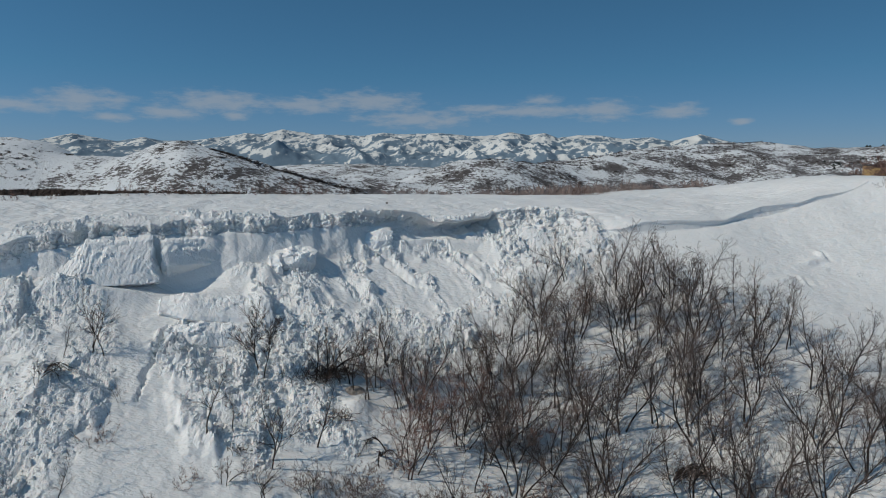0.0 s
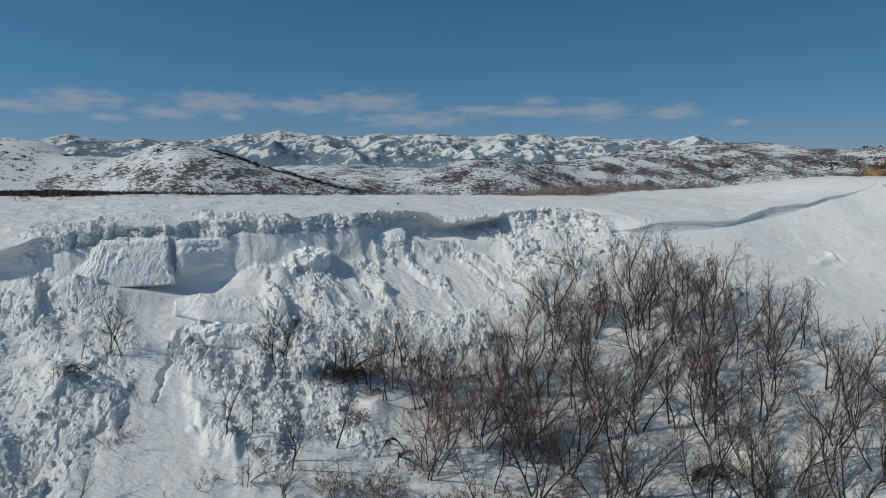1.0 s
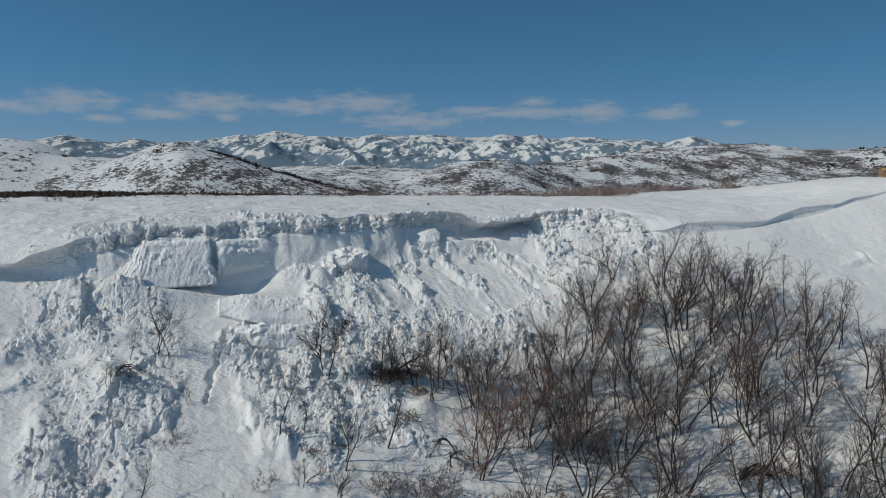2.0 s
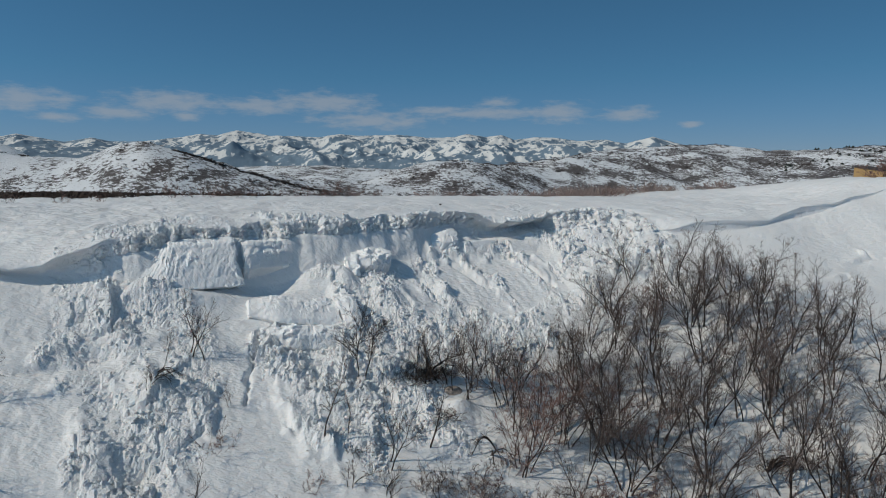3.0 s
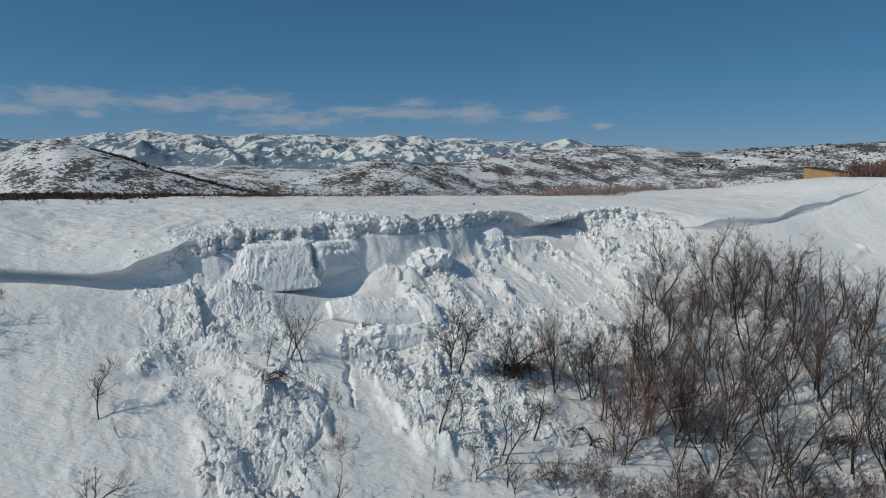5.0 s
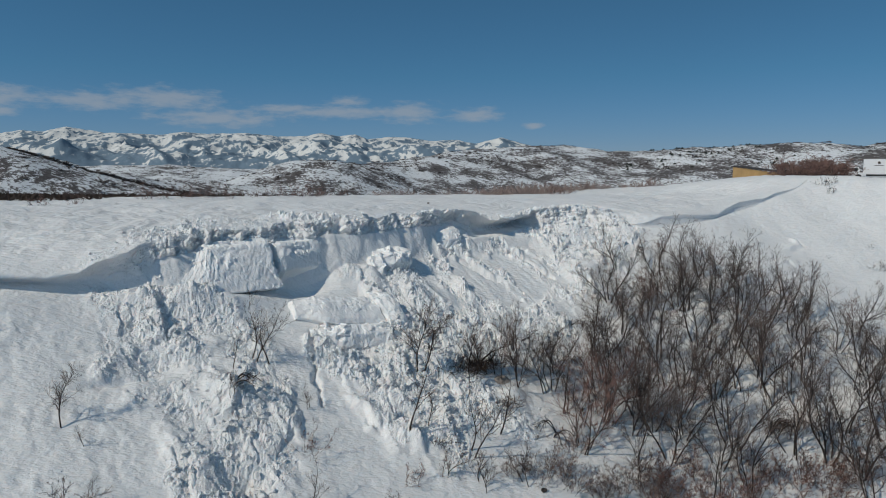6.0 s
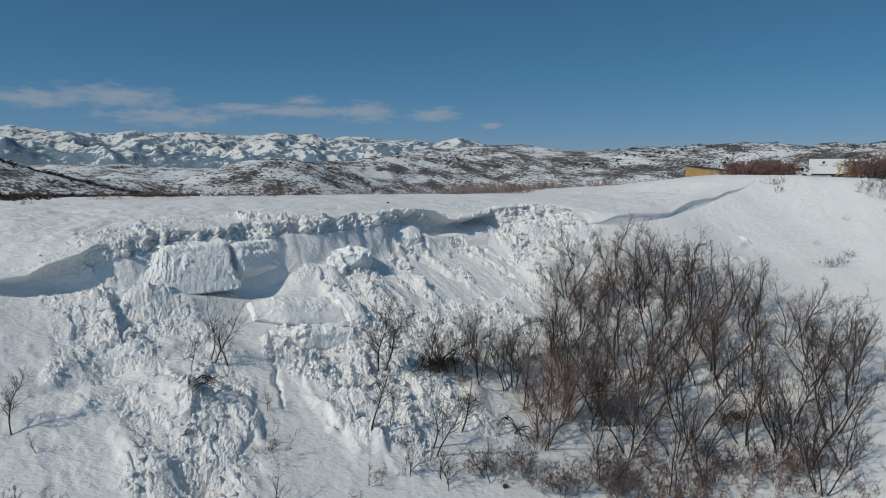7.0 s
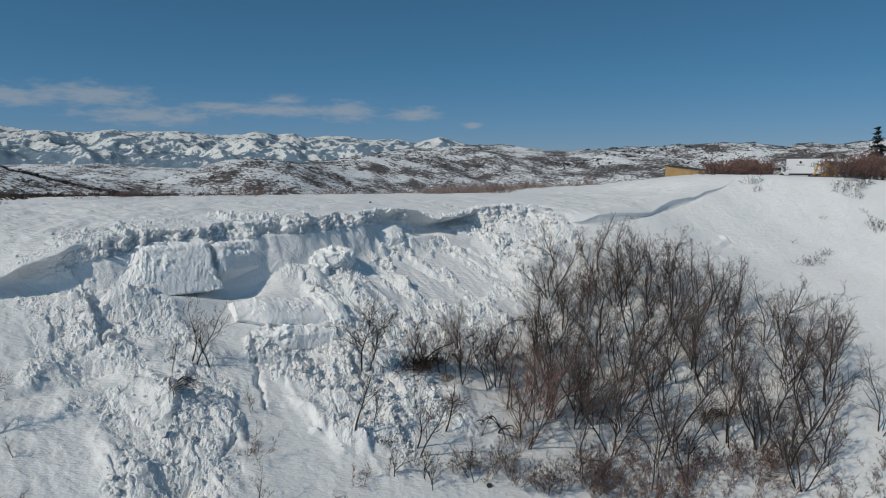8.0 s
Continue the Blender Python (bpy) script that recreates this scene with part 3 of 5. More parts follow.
# ---------- slabs and blocks of the broken cornice ----------
def snow_slab(u0, u1, section, label, seed, flutes=0.1, end_slant=0.0, taper=0.0, shear=(0.0, 0.0), reach=1.6, coarse=0.05, swell=0.12, sink=0.5, foot_slant=0.0):
    """A slab that broke off: a (v, z) section drawn out along u, with fluted faces and ragged ends."""
    pts = []
    n = len(section)
    for i in range(n):
        (v0, z0), (v1, z1) = section[i], section[(i + 1) % n]
        k = max(2, int(math.hypot(v1 - v0, z1 - z0) / 0.09))
        pts += [(v0 + (v1 - v0) * j / k, z0 + (z1 - z0) * j / k) for j in range(k)]
    ring = np.array(pts)
    for _ in range(1):
        ring = (np.roll(ring, 1, 0) + 2 * ring + np.roll(ring, -1, 0)) / 4
    mid = ring.mean(0)
    cols = np.arange(u0, u1 + 0.01, 0.06)
    scales = np.concatenate([[0.02, 0.3, 0.6, 0.85, 0.96], np.ones(len(cols)), [0.96, 0.85, 0.6, 0.3, 0.02]])
    cols = np.concatenate([[u0 - 0.03] * 4 + [u0 - 0.01], cols, [u1 + 0.01] + [u1 + 0.03] * 4])
    shrink = scales * (1 - taper * smooth(u0 + reach, u0, cols)) * (1 - 0.04 * smooth(u1 - 0.3, u1, cols) ** 2)
    P = mid + (ring[None, :, :] - mid) * shrink[:, None, None] + np.array([sink, -0.1])[None, None, :] * (taper * smooth(u0 + reach, u0, cols))[:, None, None]
    P = P + np.array(shear)[None, None, :] * (cols - (u0 + u1) / 2)[:, None, None]
    V, Z = P[..., 0], P[..., 1]
    Uc = np.broadcast_to(cols[:, None], V.shape)
    nv, nz = V - mid[0], Z - mid[1]
    ln = np.hypot(nv, nz) + 1e-6
    rel = 0.5 * flutes * fbm(Uc * 4.5 - 2.6 * Z + 1.4 * fbm(Uc, Z, 2, 5), Z * 0.9 + 0.5 * Uc, 4, seed, 0.75) + swell * fbm(Uc * 0.45, Z * 0.4 + V * 0.3, 2, seed + 9) + coarse * (facets(Uc * 1.1, (Z + V) * 1.1, seed + 6) + 0.7 * facets(Uc * 2.6, (Z + V) * 2.6, seed + 5)) * (0.4 + smooth(0.1, -0.15, fbm(Uc * 0.6, Z * 0.8, 2, seed + 2)))
    keep = np.clip(scales, 0, 1)[:, None]
    V, Z = V + rel * nv / ln * keep, Z + rel * nz / ln * keep
    ends = np.abs(Uc - (u0 + u1) / 2) / ((u1 - u0) / 2)
    Uc = Uc + smooth(0.7, 1.0, ends) * np.sign(Uc - (u0 + u1) / 2) * (0.5 * fbm(V * 1.1, Z * 1.1, 3, seed + 3) + 0.12 * facets(V * 2.0, Z * 2.0, seed + 4)) + end_slant * (Z - mid[1]) + foot_slant * (Z - ring[:, 1].min()) * smooth(u0 + 4.2, u0, cols)[:, None]
    X, Y = to_xy(Uc, V)
    rows, cnt = X.shape
    i = np.arange(rows * cnt).reshape(rows, cnt)
    j = np.roll(i, -1, 1)
    faces = np.stack([i[:-1], j[:-1], j[1:], i[1:]], -1).reshape(-1, 4)[:, ::-1]
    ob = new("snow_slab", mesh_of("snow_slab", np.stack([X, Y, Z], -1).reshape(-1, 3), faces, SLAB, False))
    return tagged(ob, label, "snow block", "slabs of the broken cornice")


snow_slab(-7.9, -0.5, [(48.2, 12.6), (46.85, 12.95), (47.45, 14.4), (48.2, 15.55), (48.9, 15.8), (50.4, 15.6), (50.6, 12.6)], "large tilted slab of cornice snow with a fluted face", 121, 0.2, -0.1, 0.25, (0.0, 0.03), 3.5, 0.09, 0.14, 0.6, 0.8)
snow_slab(-0.2, 3.2, [(49.0, 12.3), (48.7, 13.4), (48.1, 13.9), (48.3, 14.8), (48.85, 15.5), (50.8, 15.7), (50.8, 12.3)], "rough wedge of snow jammed between a slab and the broken edge", 191, 0.2, 0.0, 0.05, (0.3, 0.0), 0.4, 0.12)
snow_slab(-0.5, 4.8, [(44.6, 10.6), (43.95, 10.95), (44.05, 11.25), (44.75, 12.0), (45.6, 12.35), (46.3, 12.1), (46.2, 10.8)], "long rounded snow slab lying on the avalanche rubble", 131, 0.16, 0.1, 0.4, (-0.12, -0.13), 1.8)
snow_slab(0.1, 5.1, [(44.2, 9.2), (42.75, 9.6), (42.9, 10.5), (43.5, 10.85), (45.0, 10.8), (45.0, 9.2)], "rough ledge of packed snow under a rounded slab", 161, 0.2, 0.0, 0.3, (-0.1, -0.10), 1.4, 0.2)
snow_slab(5.0, 6.0, [(44.4, 9.6), (43.0, 10.1), (43.05, 10.9), (43.75, 11.7), (44.6, 12.3), (45.6, 12.3), (45.6, 9.6)], "broken end of a long rounded snow slab", 181, 0.18, -0.1, 0.1, (0.0, 0.0), 0.5, 0.12)
snow_slab(7.1, 9.7, [(48.9, 12.4), (48.0, 12.8), (47.45, 13.7), (47.6, 14.35), (48.6, 14.6), (50.0, 14.7), (50.0, 12.4)], "rough square snow block leaning out over the slope", 141, 0.16, 0.0, 0.15, (0.0, 0.0), 1.0, 0.2, 0.1)
snow_slab(6.6, 7.2, [(48.8, 12.3), (47.3, 12.7), (47.35, 13.7), (48.0, 14.5), (48.7, 14.2), (49.4, 12.3)], "narrow bright fin of broken snow beside a snow block", 171, 0.2, 0.1, 0.2, (0.0, 0.0), 0.5, 0.14)
snow_slab(13.0, 15.8, [(50.0, 14.0), (49.85, 14.8), (50.5, 15.55), (51.4, 15.8), (51.5, 14.0)], "smooth snow block stuck below the broken edge", 151, 0.08, 0.35, 0.6, (0.0, 0.0), 1.8, 0.1)


# ---------- loose blocks ----------
def chunk_shape(seed):
    r = random.Random(seed)
    bm = bmesh.new()
    sx, sy, sz = r.uniform(0.8, 1.3), r.uniform(0.7, 1.1), r.uniform(0.5, 0.9)
    for _ in range(13):
        p = Vector((r.gauss(0, 1), r.gauss(0, 1), r.gauss(0, 1))).normalized() * r.uniform(0.8, 1.05)
        bm.verts.new((0.5 * sx * max(-0.75, min(0.75, p.x)), 0.5 * sy * max(-0.75, min(0.75, p.y)), 0.5 * sz * max(-0.75, min(0.75, p.z))))
    made = bmesh.ops.convex_hull(bm, input=bm.verts)
    bmesh.ops.delete(bm, geom=[e for e in made["geom_interior"] if isinstance(e, bmesh.types.BMVert)], context="VERTS")
    bmesh.ops.triangulate(bm, faces=bm.faces)
    v = np.array([tuple(p.co) for p in bm.verts])
    bm.verts.index_update()
    f = np.array([[p.index for p in t.verts] for t in bm.faces])
    bm.free()
    return v, f


def build_chunks():
    rs = np.random.RandomState(77)
    shapes = [chunk_shape(200 + i) for i in range(14)]
    u, v = rs.uniform(-14, 32, 60000), rs.uniform(33, 50.5, 60000)
    r = rubble(u, v)
    mixed = smooth(-0.14, 0.14, fbm(u * 0.7, v * 0.7, 3, 17))
    keep = rs.uniform(0, 1, 60000) < r ** 1.4 * (0.12 + 0.36 * mixed) + 0.006 * (u < 14) * (v > 34)
    keep &= v < edge(u)[0] + 0.2
    u, v, r = u[keep], v[keep], r[keep]
    luck = rs.uniform(0, 1, len(u))
    size = 0.07 + (0.12 * luck + 0.42 * luck ** 8) * np.clip(r, 0.15, 1)
    z = ground_z(u, v)
    # crumbs that cling to the broken edge and lie on the snow above it
    su, sv_, sz, sk = (a.ravel() for a in CRUMB[0])
    pick = rs.choice(len(su), 5200, p=sk / sk.sum())
    u, v, z, size = np.concatenate([u, su[pick]]), np.concatenate([v, sv_[pick]]), np.concatenate([z, sz[pick]]), np.concatenate([size, 0.05 + 0.24 * rs.uniform(0, 1, len(pick)) ** 4])
    big = set(np.where(size > 0.33)[0][:220])
    verts, faces, base = [], [], 0
    for k in range(len(u)):
        sv, sf = shapes[k % 14]
        rot = np.array(Euler((rs.uniform(0, 6.3), rs.uniform(0, 6.3), rs.uniform(0, 6.3))).to_matrix())
        x, y = to_xy(u[k], v[k])
        if k in big:
            continue
        verts.append(sv @ rot.T * size[k] + (x, y, z[k] + 0.12 * size[k]))
        faces.append(sf + base)
        base += len(sv)
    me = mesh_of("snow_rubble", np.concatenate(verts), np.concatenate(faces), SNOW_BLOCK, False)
    tagged(new("snow_rubble", me), "countless small angular lumps of avalanche snow", "snow rubble", kind="stuff")
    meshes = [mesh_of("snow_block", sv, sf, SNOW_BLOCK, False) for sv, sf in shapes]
    for k in sorted(big):
        x, y = to_xy(u[k], v[k])
        ob = new("snow_block", meshes[k % 14])
        s = size[k] * 1.15
        ob.matrix_world = pose(x, y, z[k] + 0.1 * s, rs.uniform(0, 360), rs.uniform(0, 360), rs.uniform(0, 360)) @ Matrix.Diagonal((s, s, s, 1))
        tagged(ob, "angular block of white avalanche snow on the rubble", "snow block", "loose snow blocks")


build_chunks()


# ---------- far ground and mountains ----------
def hill(x, y, az, dist, half, deep, height, lean=1.0, blunt=2.2):
    cx, cy = dist * math.sin(radians(az)), dist * math.cos(radians(az))
    ax, ay = math.cos(radians(az)), -math.sin(radians(az))
    a = (x - cx) * ax + (y - cy) * ay
    b = (x - cx) * ay * -1 + (y - cy) * ax
    wide = half * np.where(a > 0, lean, 1.0)
    return height * np.exp(-(np.abs(a) / wide) ** blunt - (np.abs(b) / deep) ** 2)


HILLS = [(-20.0, 520, 76, 110, 82, 1.9, 1.5), (-31.0, 640, 85, 130, 64), (-8.0, 1350, 180, 160, 22), (-15.0, 1000, 120, 140, 26), (-43.0, 640, 120, 150, 36), (2.5, 620, 95, 150, 50), (11.0, 800, 110, 200, 42), (18.0, 1000, 150, 220, 50), (27.0, 1050, 170, 260, 44),
         (38.0, 1100, 200, 300, 39), (50.0, 1100, 260, 300, 35), (64.0, 900, 300, 300, 64), (-56.0, 700, 200, 250, 40)]


def far_z(x, y):
    r = np.hypot(x, y)
    z = np.interp(r, [60, 200, 500, 900, 1500, 2600, 3000], [-24, -34, -34, -12, 18, 28, 20])
    for h in HILLS:
        z = z + hill(x, y, *h) * (1 - 0.28 * ridged(x / 160, y / 160, 4, 91))
    z = z + (9 + r / 110) * fbm(x / 130, y / 130, 5, 95) * smooth(80, 300, r)
    # the bench behind the crest on which the building site stands
    az = np.degrees(np.arctan2(x + 20, y))
    bench = smooth(35.5, 38, az) * smooth(90, 100, az * 0 + r) * smooth(520, 430, r)
    return z * (1 - bench) + bench * (np.interp(r, [210, 330], [18.65, 17.2]) + 0.3 * fbm(x / 30, y / 30, 3, 97))


def build_far():
    az = np.radians(np.concatenate([np.arange(-180, -42, 3.0), np.arange(-42, 62, 0.28), np.arange(62, 183, 3.0)]))
    rr = np.concatenate([np.linspace(0.5, 39, 12), 42 * (3000 / 42) ** np.linspace(0, 1, 190)])
    A, Rr = np.meshgrid(az, rr)
    X, Y = Rr * np.sin(A), Rr * np.cos(A)
    Z = far_z(X, Y)
    Z = np.minimum(Z, np.interp(Rr, [42, 80, 110, 140], [-12, -4, 60, 900]))
    me = mesh_of("ground", np.stack([X, Y, Z], -1).reshape(-1, 3), grid_faces(*X.shape)[:, ::-1], HILL_SNOW)
    tagged(new("ground", me), "snow-covered hills with patches of dark oak brush", "ground", kind="structure")


# bearing in degrees and rise of the mountains' skyline
SKYLINE = [(-46, 1.9), (-34, 2.1), (-30.5, 2.3), (-27.7, 3.0), (-25.8, 2.6), (-24.7, 2.4), (-23.1, 2.7), (-21.3, 2.4), (-19.5, 2.4), (-17.2, 2.7), (-15.5, 3.0), (-14.2, 2.9), (-12.8, 3.3), (-11.6, 3.1), (-10.2, 2.9), (-6.6, 2.8), (-4.8, 3.0),
           (-3.4, 2.9), (-0.4, 3.0), (0.7, 2.9), (2.1, 2.8), (4.4, 2.85), (5.4, 3.05), (7.0, 2.85), (8.2, 3.0), (9.2, 2.6), (10.8, 2.85), (12.6, 2.8), (14.3, 2.55), (16.5, 2.65), (17.9, 2.35), (20.0, 2.9), (22.6, 2.15), (24.2, 1.9), (27, 1.5), (66, 0.6)]


def build_mountains():
    az = np.radians(np.arange(-46, 40, 0.12))
    rr = np.concatenate([np.linspace(2600, 4300, 135), [4330, 4400, 4500, 4700]])
    A, Rr = np.meshgrid(az, rr)
    X, Y = Rr * np.sin(A), Rr * np.cos(A)
    deg = np.degrees(A)
    sa, sr = zip(*SKYLINE)
    crest = 20 + 4250 * np.cos(A) * np.tan(np.radians(np.interp(deg, sa, sr))) + 9 * (ridged(deg / 1.3, deg * 0 + 0.4, 3, 137, 0.55) - 0.6)
    # spurs run down from the crest towards the valley, with side ridges of their own
    warp = 200 * fbm(X / 600, Y / 600, 4, 131)
    spur = ridged((X + 0.35 * Y + warp) / 270, (Y - 0.2 * X) / 800, 3, 101, 0.5)
    side = ridged((X - 0.45 * Y + warp) / 105, (Y + warp) / 200, 4, 111, 0.55)
    fine = ridged(X / 52, Y / 75, 3, 117, 0.55)
    rise = smooth(2650, 4250, Rr)
    carve = (0.52 * (spur - 0.6) + 0.32 * (side - 0.6) + 0.09 * (fine - 0.6)) * np.sin(np.pi * np.clip(rise, 0, 1)) ** 0.6
    # a lower range of foothills stands before the main one
    fore = (70 + 55 * fbm(deg / 7, deg * 0 + 2.0, 3, 141)) * np.exp(-((Rr - 3050 - warp) / 230) ** 2) * (0.7 + 0.5 * spur)
    Z = -30 + (crest + 30) * (rise ** 0.9 + carve * 0.5) + fore * smooth(2600, 2750, Rr) - 260 * smooth(4320, 4700, Rr)
    Z = np.minimum(Z, 20 + (crest - 20) * (Rr / 4250) ** 1.05)
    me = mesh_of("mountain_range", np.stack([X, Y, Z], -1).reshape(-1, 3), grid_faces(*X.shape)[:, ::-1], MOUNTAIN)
    tagged(new("mountain_range", me), "distant mountains with white snow bowls and forest tinted blue for haze", "mountains", kind="structure")


def hill_material():
    m, nt, b = nodes_of("snowy_hill_with_brush", 0.8)
    streak = noise_node(nt, 0.045, 6, 0.62, ((1.0, 0.55, 1.6), (0, 0, 25)))
    spots = noise_node(nt, 0.3, 6, 0.78, ((1.0, 1.0, 1.6), (0, 0, 0)))
    zone = noise_node(nt, 0.014, 4, 0.55)
    t = math_node(nt, "ADD", math_node(nt, "MULTIPLY", streak, 0.5), math_node(nt, "MULTIPLY_ADD", spots, 0.75, math_node(nt, "MULTIPLY", zone, 0.4)))
    place = nt.nodes.new("ShaderNodeSeparateXYZ")
    nt.links.new(nt.nodes.new("ShaderNodeNewGeometry").outputs["Position"], place.inputs[0])
    side = nt.nodes.new("ShaderNodeMapRange")
    nt.links.new(place.outputs["X"], side.inputs[0])
    for k, val in enumerate((-220, 60, -0.025, 0.03)):
        side.inputs[k + 1].default_value = val
    t = math_node(nt, "ADD", t, side.outputs[0])
    brush = ramp_node(nt, t, [(0.83, (0, 0, 0)), (0.875, (1, 1, 1))])
    shade = ramp_node(nt, noise_node(nt, 0.6, 4, 0.7), [(0.3, (0.04, 0.036, 0.037)), (0.75, (0.17, 0.145, 0.138))])
    nt.links.new(mix_node(nt, brush, (0.80, 0.82, 0.84), shade), b.inputs["Base Color"])
    bump_node(nt, b, spots, 0.7, 2.0)
    return m


def mountain_material():
    m, nt, b = nodes_of("snow_and_haze_tinted_forest", 0.85)
    geo = nt.nodes.new("ShaderNodeNewGeometry")
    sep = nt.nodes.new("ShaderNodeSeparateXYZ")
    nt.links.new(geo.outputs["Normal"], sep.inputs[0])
    pos = nt.nodes.new("ShaderNodeSeparateXYZ")
    nt.links.new(geo.outputs["Position"], pos.inputs[0])
    n1 = noise_node(nt, 0.013, 4, 0.6)
    n2 = noise_node(nt, 0.05, 4, 0.65, ((1.0, 0.4, 0.4), (0, 0, 15)))
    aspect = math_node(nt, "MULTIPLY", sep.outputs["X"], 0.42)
    high = math_node(nt, "MULTIPLY_ADD", pos.outputs["Z"], -0.0022, -1.06)
    runs = noise_node(nt, 0.03, 3, 0.5, ((1.0, 0.15, 0.15), (0, 0, 20)))
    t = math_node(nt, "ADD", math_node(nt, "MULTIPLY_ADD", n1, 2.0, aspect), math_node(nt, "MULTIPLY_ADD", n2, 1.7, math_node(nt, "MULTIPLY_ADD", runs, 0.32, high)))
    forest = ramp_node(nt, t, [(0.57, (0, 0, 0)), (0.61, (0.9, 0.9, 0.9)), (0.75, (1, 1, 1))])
    # the forest's pale blue is distance haze put into its base colour
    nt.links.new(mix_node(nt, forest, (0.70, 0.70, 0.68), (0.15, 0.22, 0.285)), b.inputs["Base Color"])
    bump_node(nt, b, n2, 0.35, 8.0)
    return m


HILL_SNOW = hill_material()
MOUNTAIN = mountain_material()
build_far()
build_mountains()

# ---------- bare trees and shrubs ----------
def tubes(lines, sides):
    """One vertex and face list from many tapered tubes: (points, radii)."""
    verts, faces = [], []
    for pts, rad in lines:
        n, base = len(pts), len(verts)
        axis = (pts[-1] - pts[0])
        axis = axis.normalized() if axis.length > 1e-6 else Vector((0, 0, 1))
        side = axis.cross(Vector((0.3, 0.9, 0.1))).normalized()
        other = axis.cross(side)
        for p, r in zip(pts, rad):
            for k in range(sides):
                a = 2 * math.pi * k / sides
                verts.append(p + r * (math.cos(a) * side + math.sin(a) * other))
        for i in range(n - 1):
            for k in range(sides):
                a, b = base + i * sides + k, base + i * sides + (k + 1) % sides
                faces.append((a, b, b + sides, a + sides))
    return verts, faces


def limb(rng, start, way, length, r0, r1, steps, bend, lift):
    """A crooked tapering line that turns by chance and lifts towards the light."""
    pts, rad, d, drift = [start.copy()], [r0], way.normalized(), Vector()
    for i in range(steps):
        drift = 0.55 * drift + Vector((rng.gauss(0, bend), rng.gauss(0, bend), rng.gauss(0, bend)))
        d = (d + drift + Vector((0, 0, lift))).normalized()
        pts.append(pts[-1] + d * (length / steps))
        rad.append(r0 + (r1 - r0) * (i + 1) / steps)
    return pts, rad


def on_line(line, f):
    pts, rad = line
    k = min(int(f * (len(pts) - 1)), len(pts) - 2)
    w = f * (len(pts) - 1) - k
    return pts[k].lerp(pts[k + 1], w), (pts[k + 1] - pts[k]).normalized(), rad[k] + (rad[k + 1] - rad[k]) * w


def off_axis(rng, d, angle):
    side = d.cross(Vector((rng.gauss(0, 1), rng.gauss(0, 1), rng.gauss(0, 1)))).normalized()
    return (d * math.cos(angle) + side * math.sin(angle)).normalized()


def stem_lines(rng, height, way, radius, branches, twigs, spread, low, thick=1.0):
    """One crooked stem that forks: branches that leave it wide and bend upwards, with side shoots and fine twigs."""
    main = limb(rng, Vector((0, 0, -0.35)), way, height, radius, radius * 0.12, 14, 0.085, 0.05)
    wood, fine = [main], []
    for k in range(branches):
        f = low + (0.97 - low) * (k + rng.random()) / branches
        p, d, r = on_line(main, f)
        length = height * (0.13 + 0.34 * (1 - f)) * rng.uniform(0.6, 1.25)
        br = limb(rng, p, off_axis(rng, d, rng.uniform(0.45, 0.95) * spread), length, min(r * 0.58, 0.036), 0.007, 5, 0.13, 0.15)
        wood.append(br)
        for _ in range(max(2, int(twigs * (0.5 + 1.4 * length / height)))):
            p2, d2, r2 = on_line(br, rng.uniform(0.1, 0.98))
            tw = limb(rng, p2, off_axis(rng, d2, rng.uniform(0.5, 1.1)), length * rng.uniform(0.2, 0.5), max(0.010, r2 * 0.5) * thick, 0.005 * thick, 2 if height > 3 else 1, 0.18, 0.13)
            fine.append(tw)
            for _ in range(3):
                p3, d3, r3 = on_line(tw, rng.uniform(0.15, 1.0))
                fine.append(limb(rng, p3, off_axis(rng, d3, rng.uniform(0.3, 0.85)), length * rng.uniform(0.14, 0.34), 0.0072 * thick, 0.0042 * thick, 1, 0.1, 0.12))
    return wood, fine


def make_tree(seed, height, stems, radius, branches, twigs, lean=0.25, spread=1.0, low=0.3, twig_mat=None, name="bare_tree", thick=1.0):
    rng = random.Random(seed)
    root = new(name)
    for i in range(stems):
        turn = 2 * math.pi * (i + rng.random() * 0.7) / stems
        tilt = lean * rng.uniform(0.35, 1.1) if stems > 1 else lean * rng.uniform(-0.5, 0.8)
        way = Vector((math.sin(tilt) * math.cos(turn), math.sin(tilt) * math.sin(turn), math.cos(tilt)))
        h = height * (1.0 if i == 0 else rng.uniform(0.65, 0.97))
        wood, fine = stem_lines(rng, h, way, radius * rng.uniform(0.75, 1.1) * (1.0 if i == 0 else 0.85), branches, twigs, spread, low, thick)
        off = Vector((0.18 * math.cos(turn), 0.18 * math.sin(turn), 0)) if stems > 1 else Vector()
        stem = new("stem", mesh_of("stem", *tubes(wood, 4 if radius > 0.03 else 3), BARK))
        stem.parent, stem.location = root, off
        tw = new("twig_crown", mesh_of("twig_crown", *tubes(fine, 3), twig_mat or TWIG))
        tw.parent = stem
        tagged(tw, kind="stuff")
    return root


def put(kind, u, v, height, turn, label, sink=0.0, tilt=(0, 0)):
    """A copy of a kind of plant, scaled to its height, standing on the slope."""
    proto, own = kind
    x, y = to_xy(u, v)
    s = height / own
    z = float(ground_z(u, v)) - sink
    ob = copy_thing(proto, pose(x, y, z, tilt[0], tilt[1], turn))
    ob.scale = (s, s, s)
    used.append((u, v))
    return tagged(ob, label)


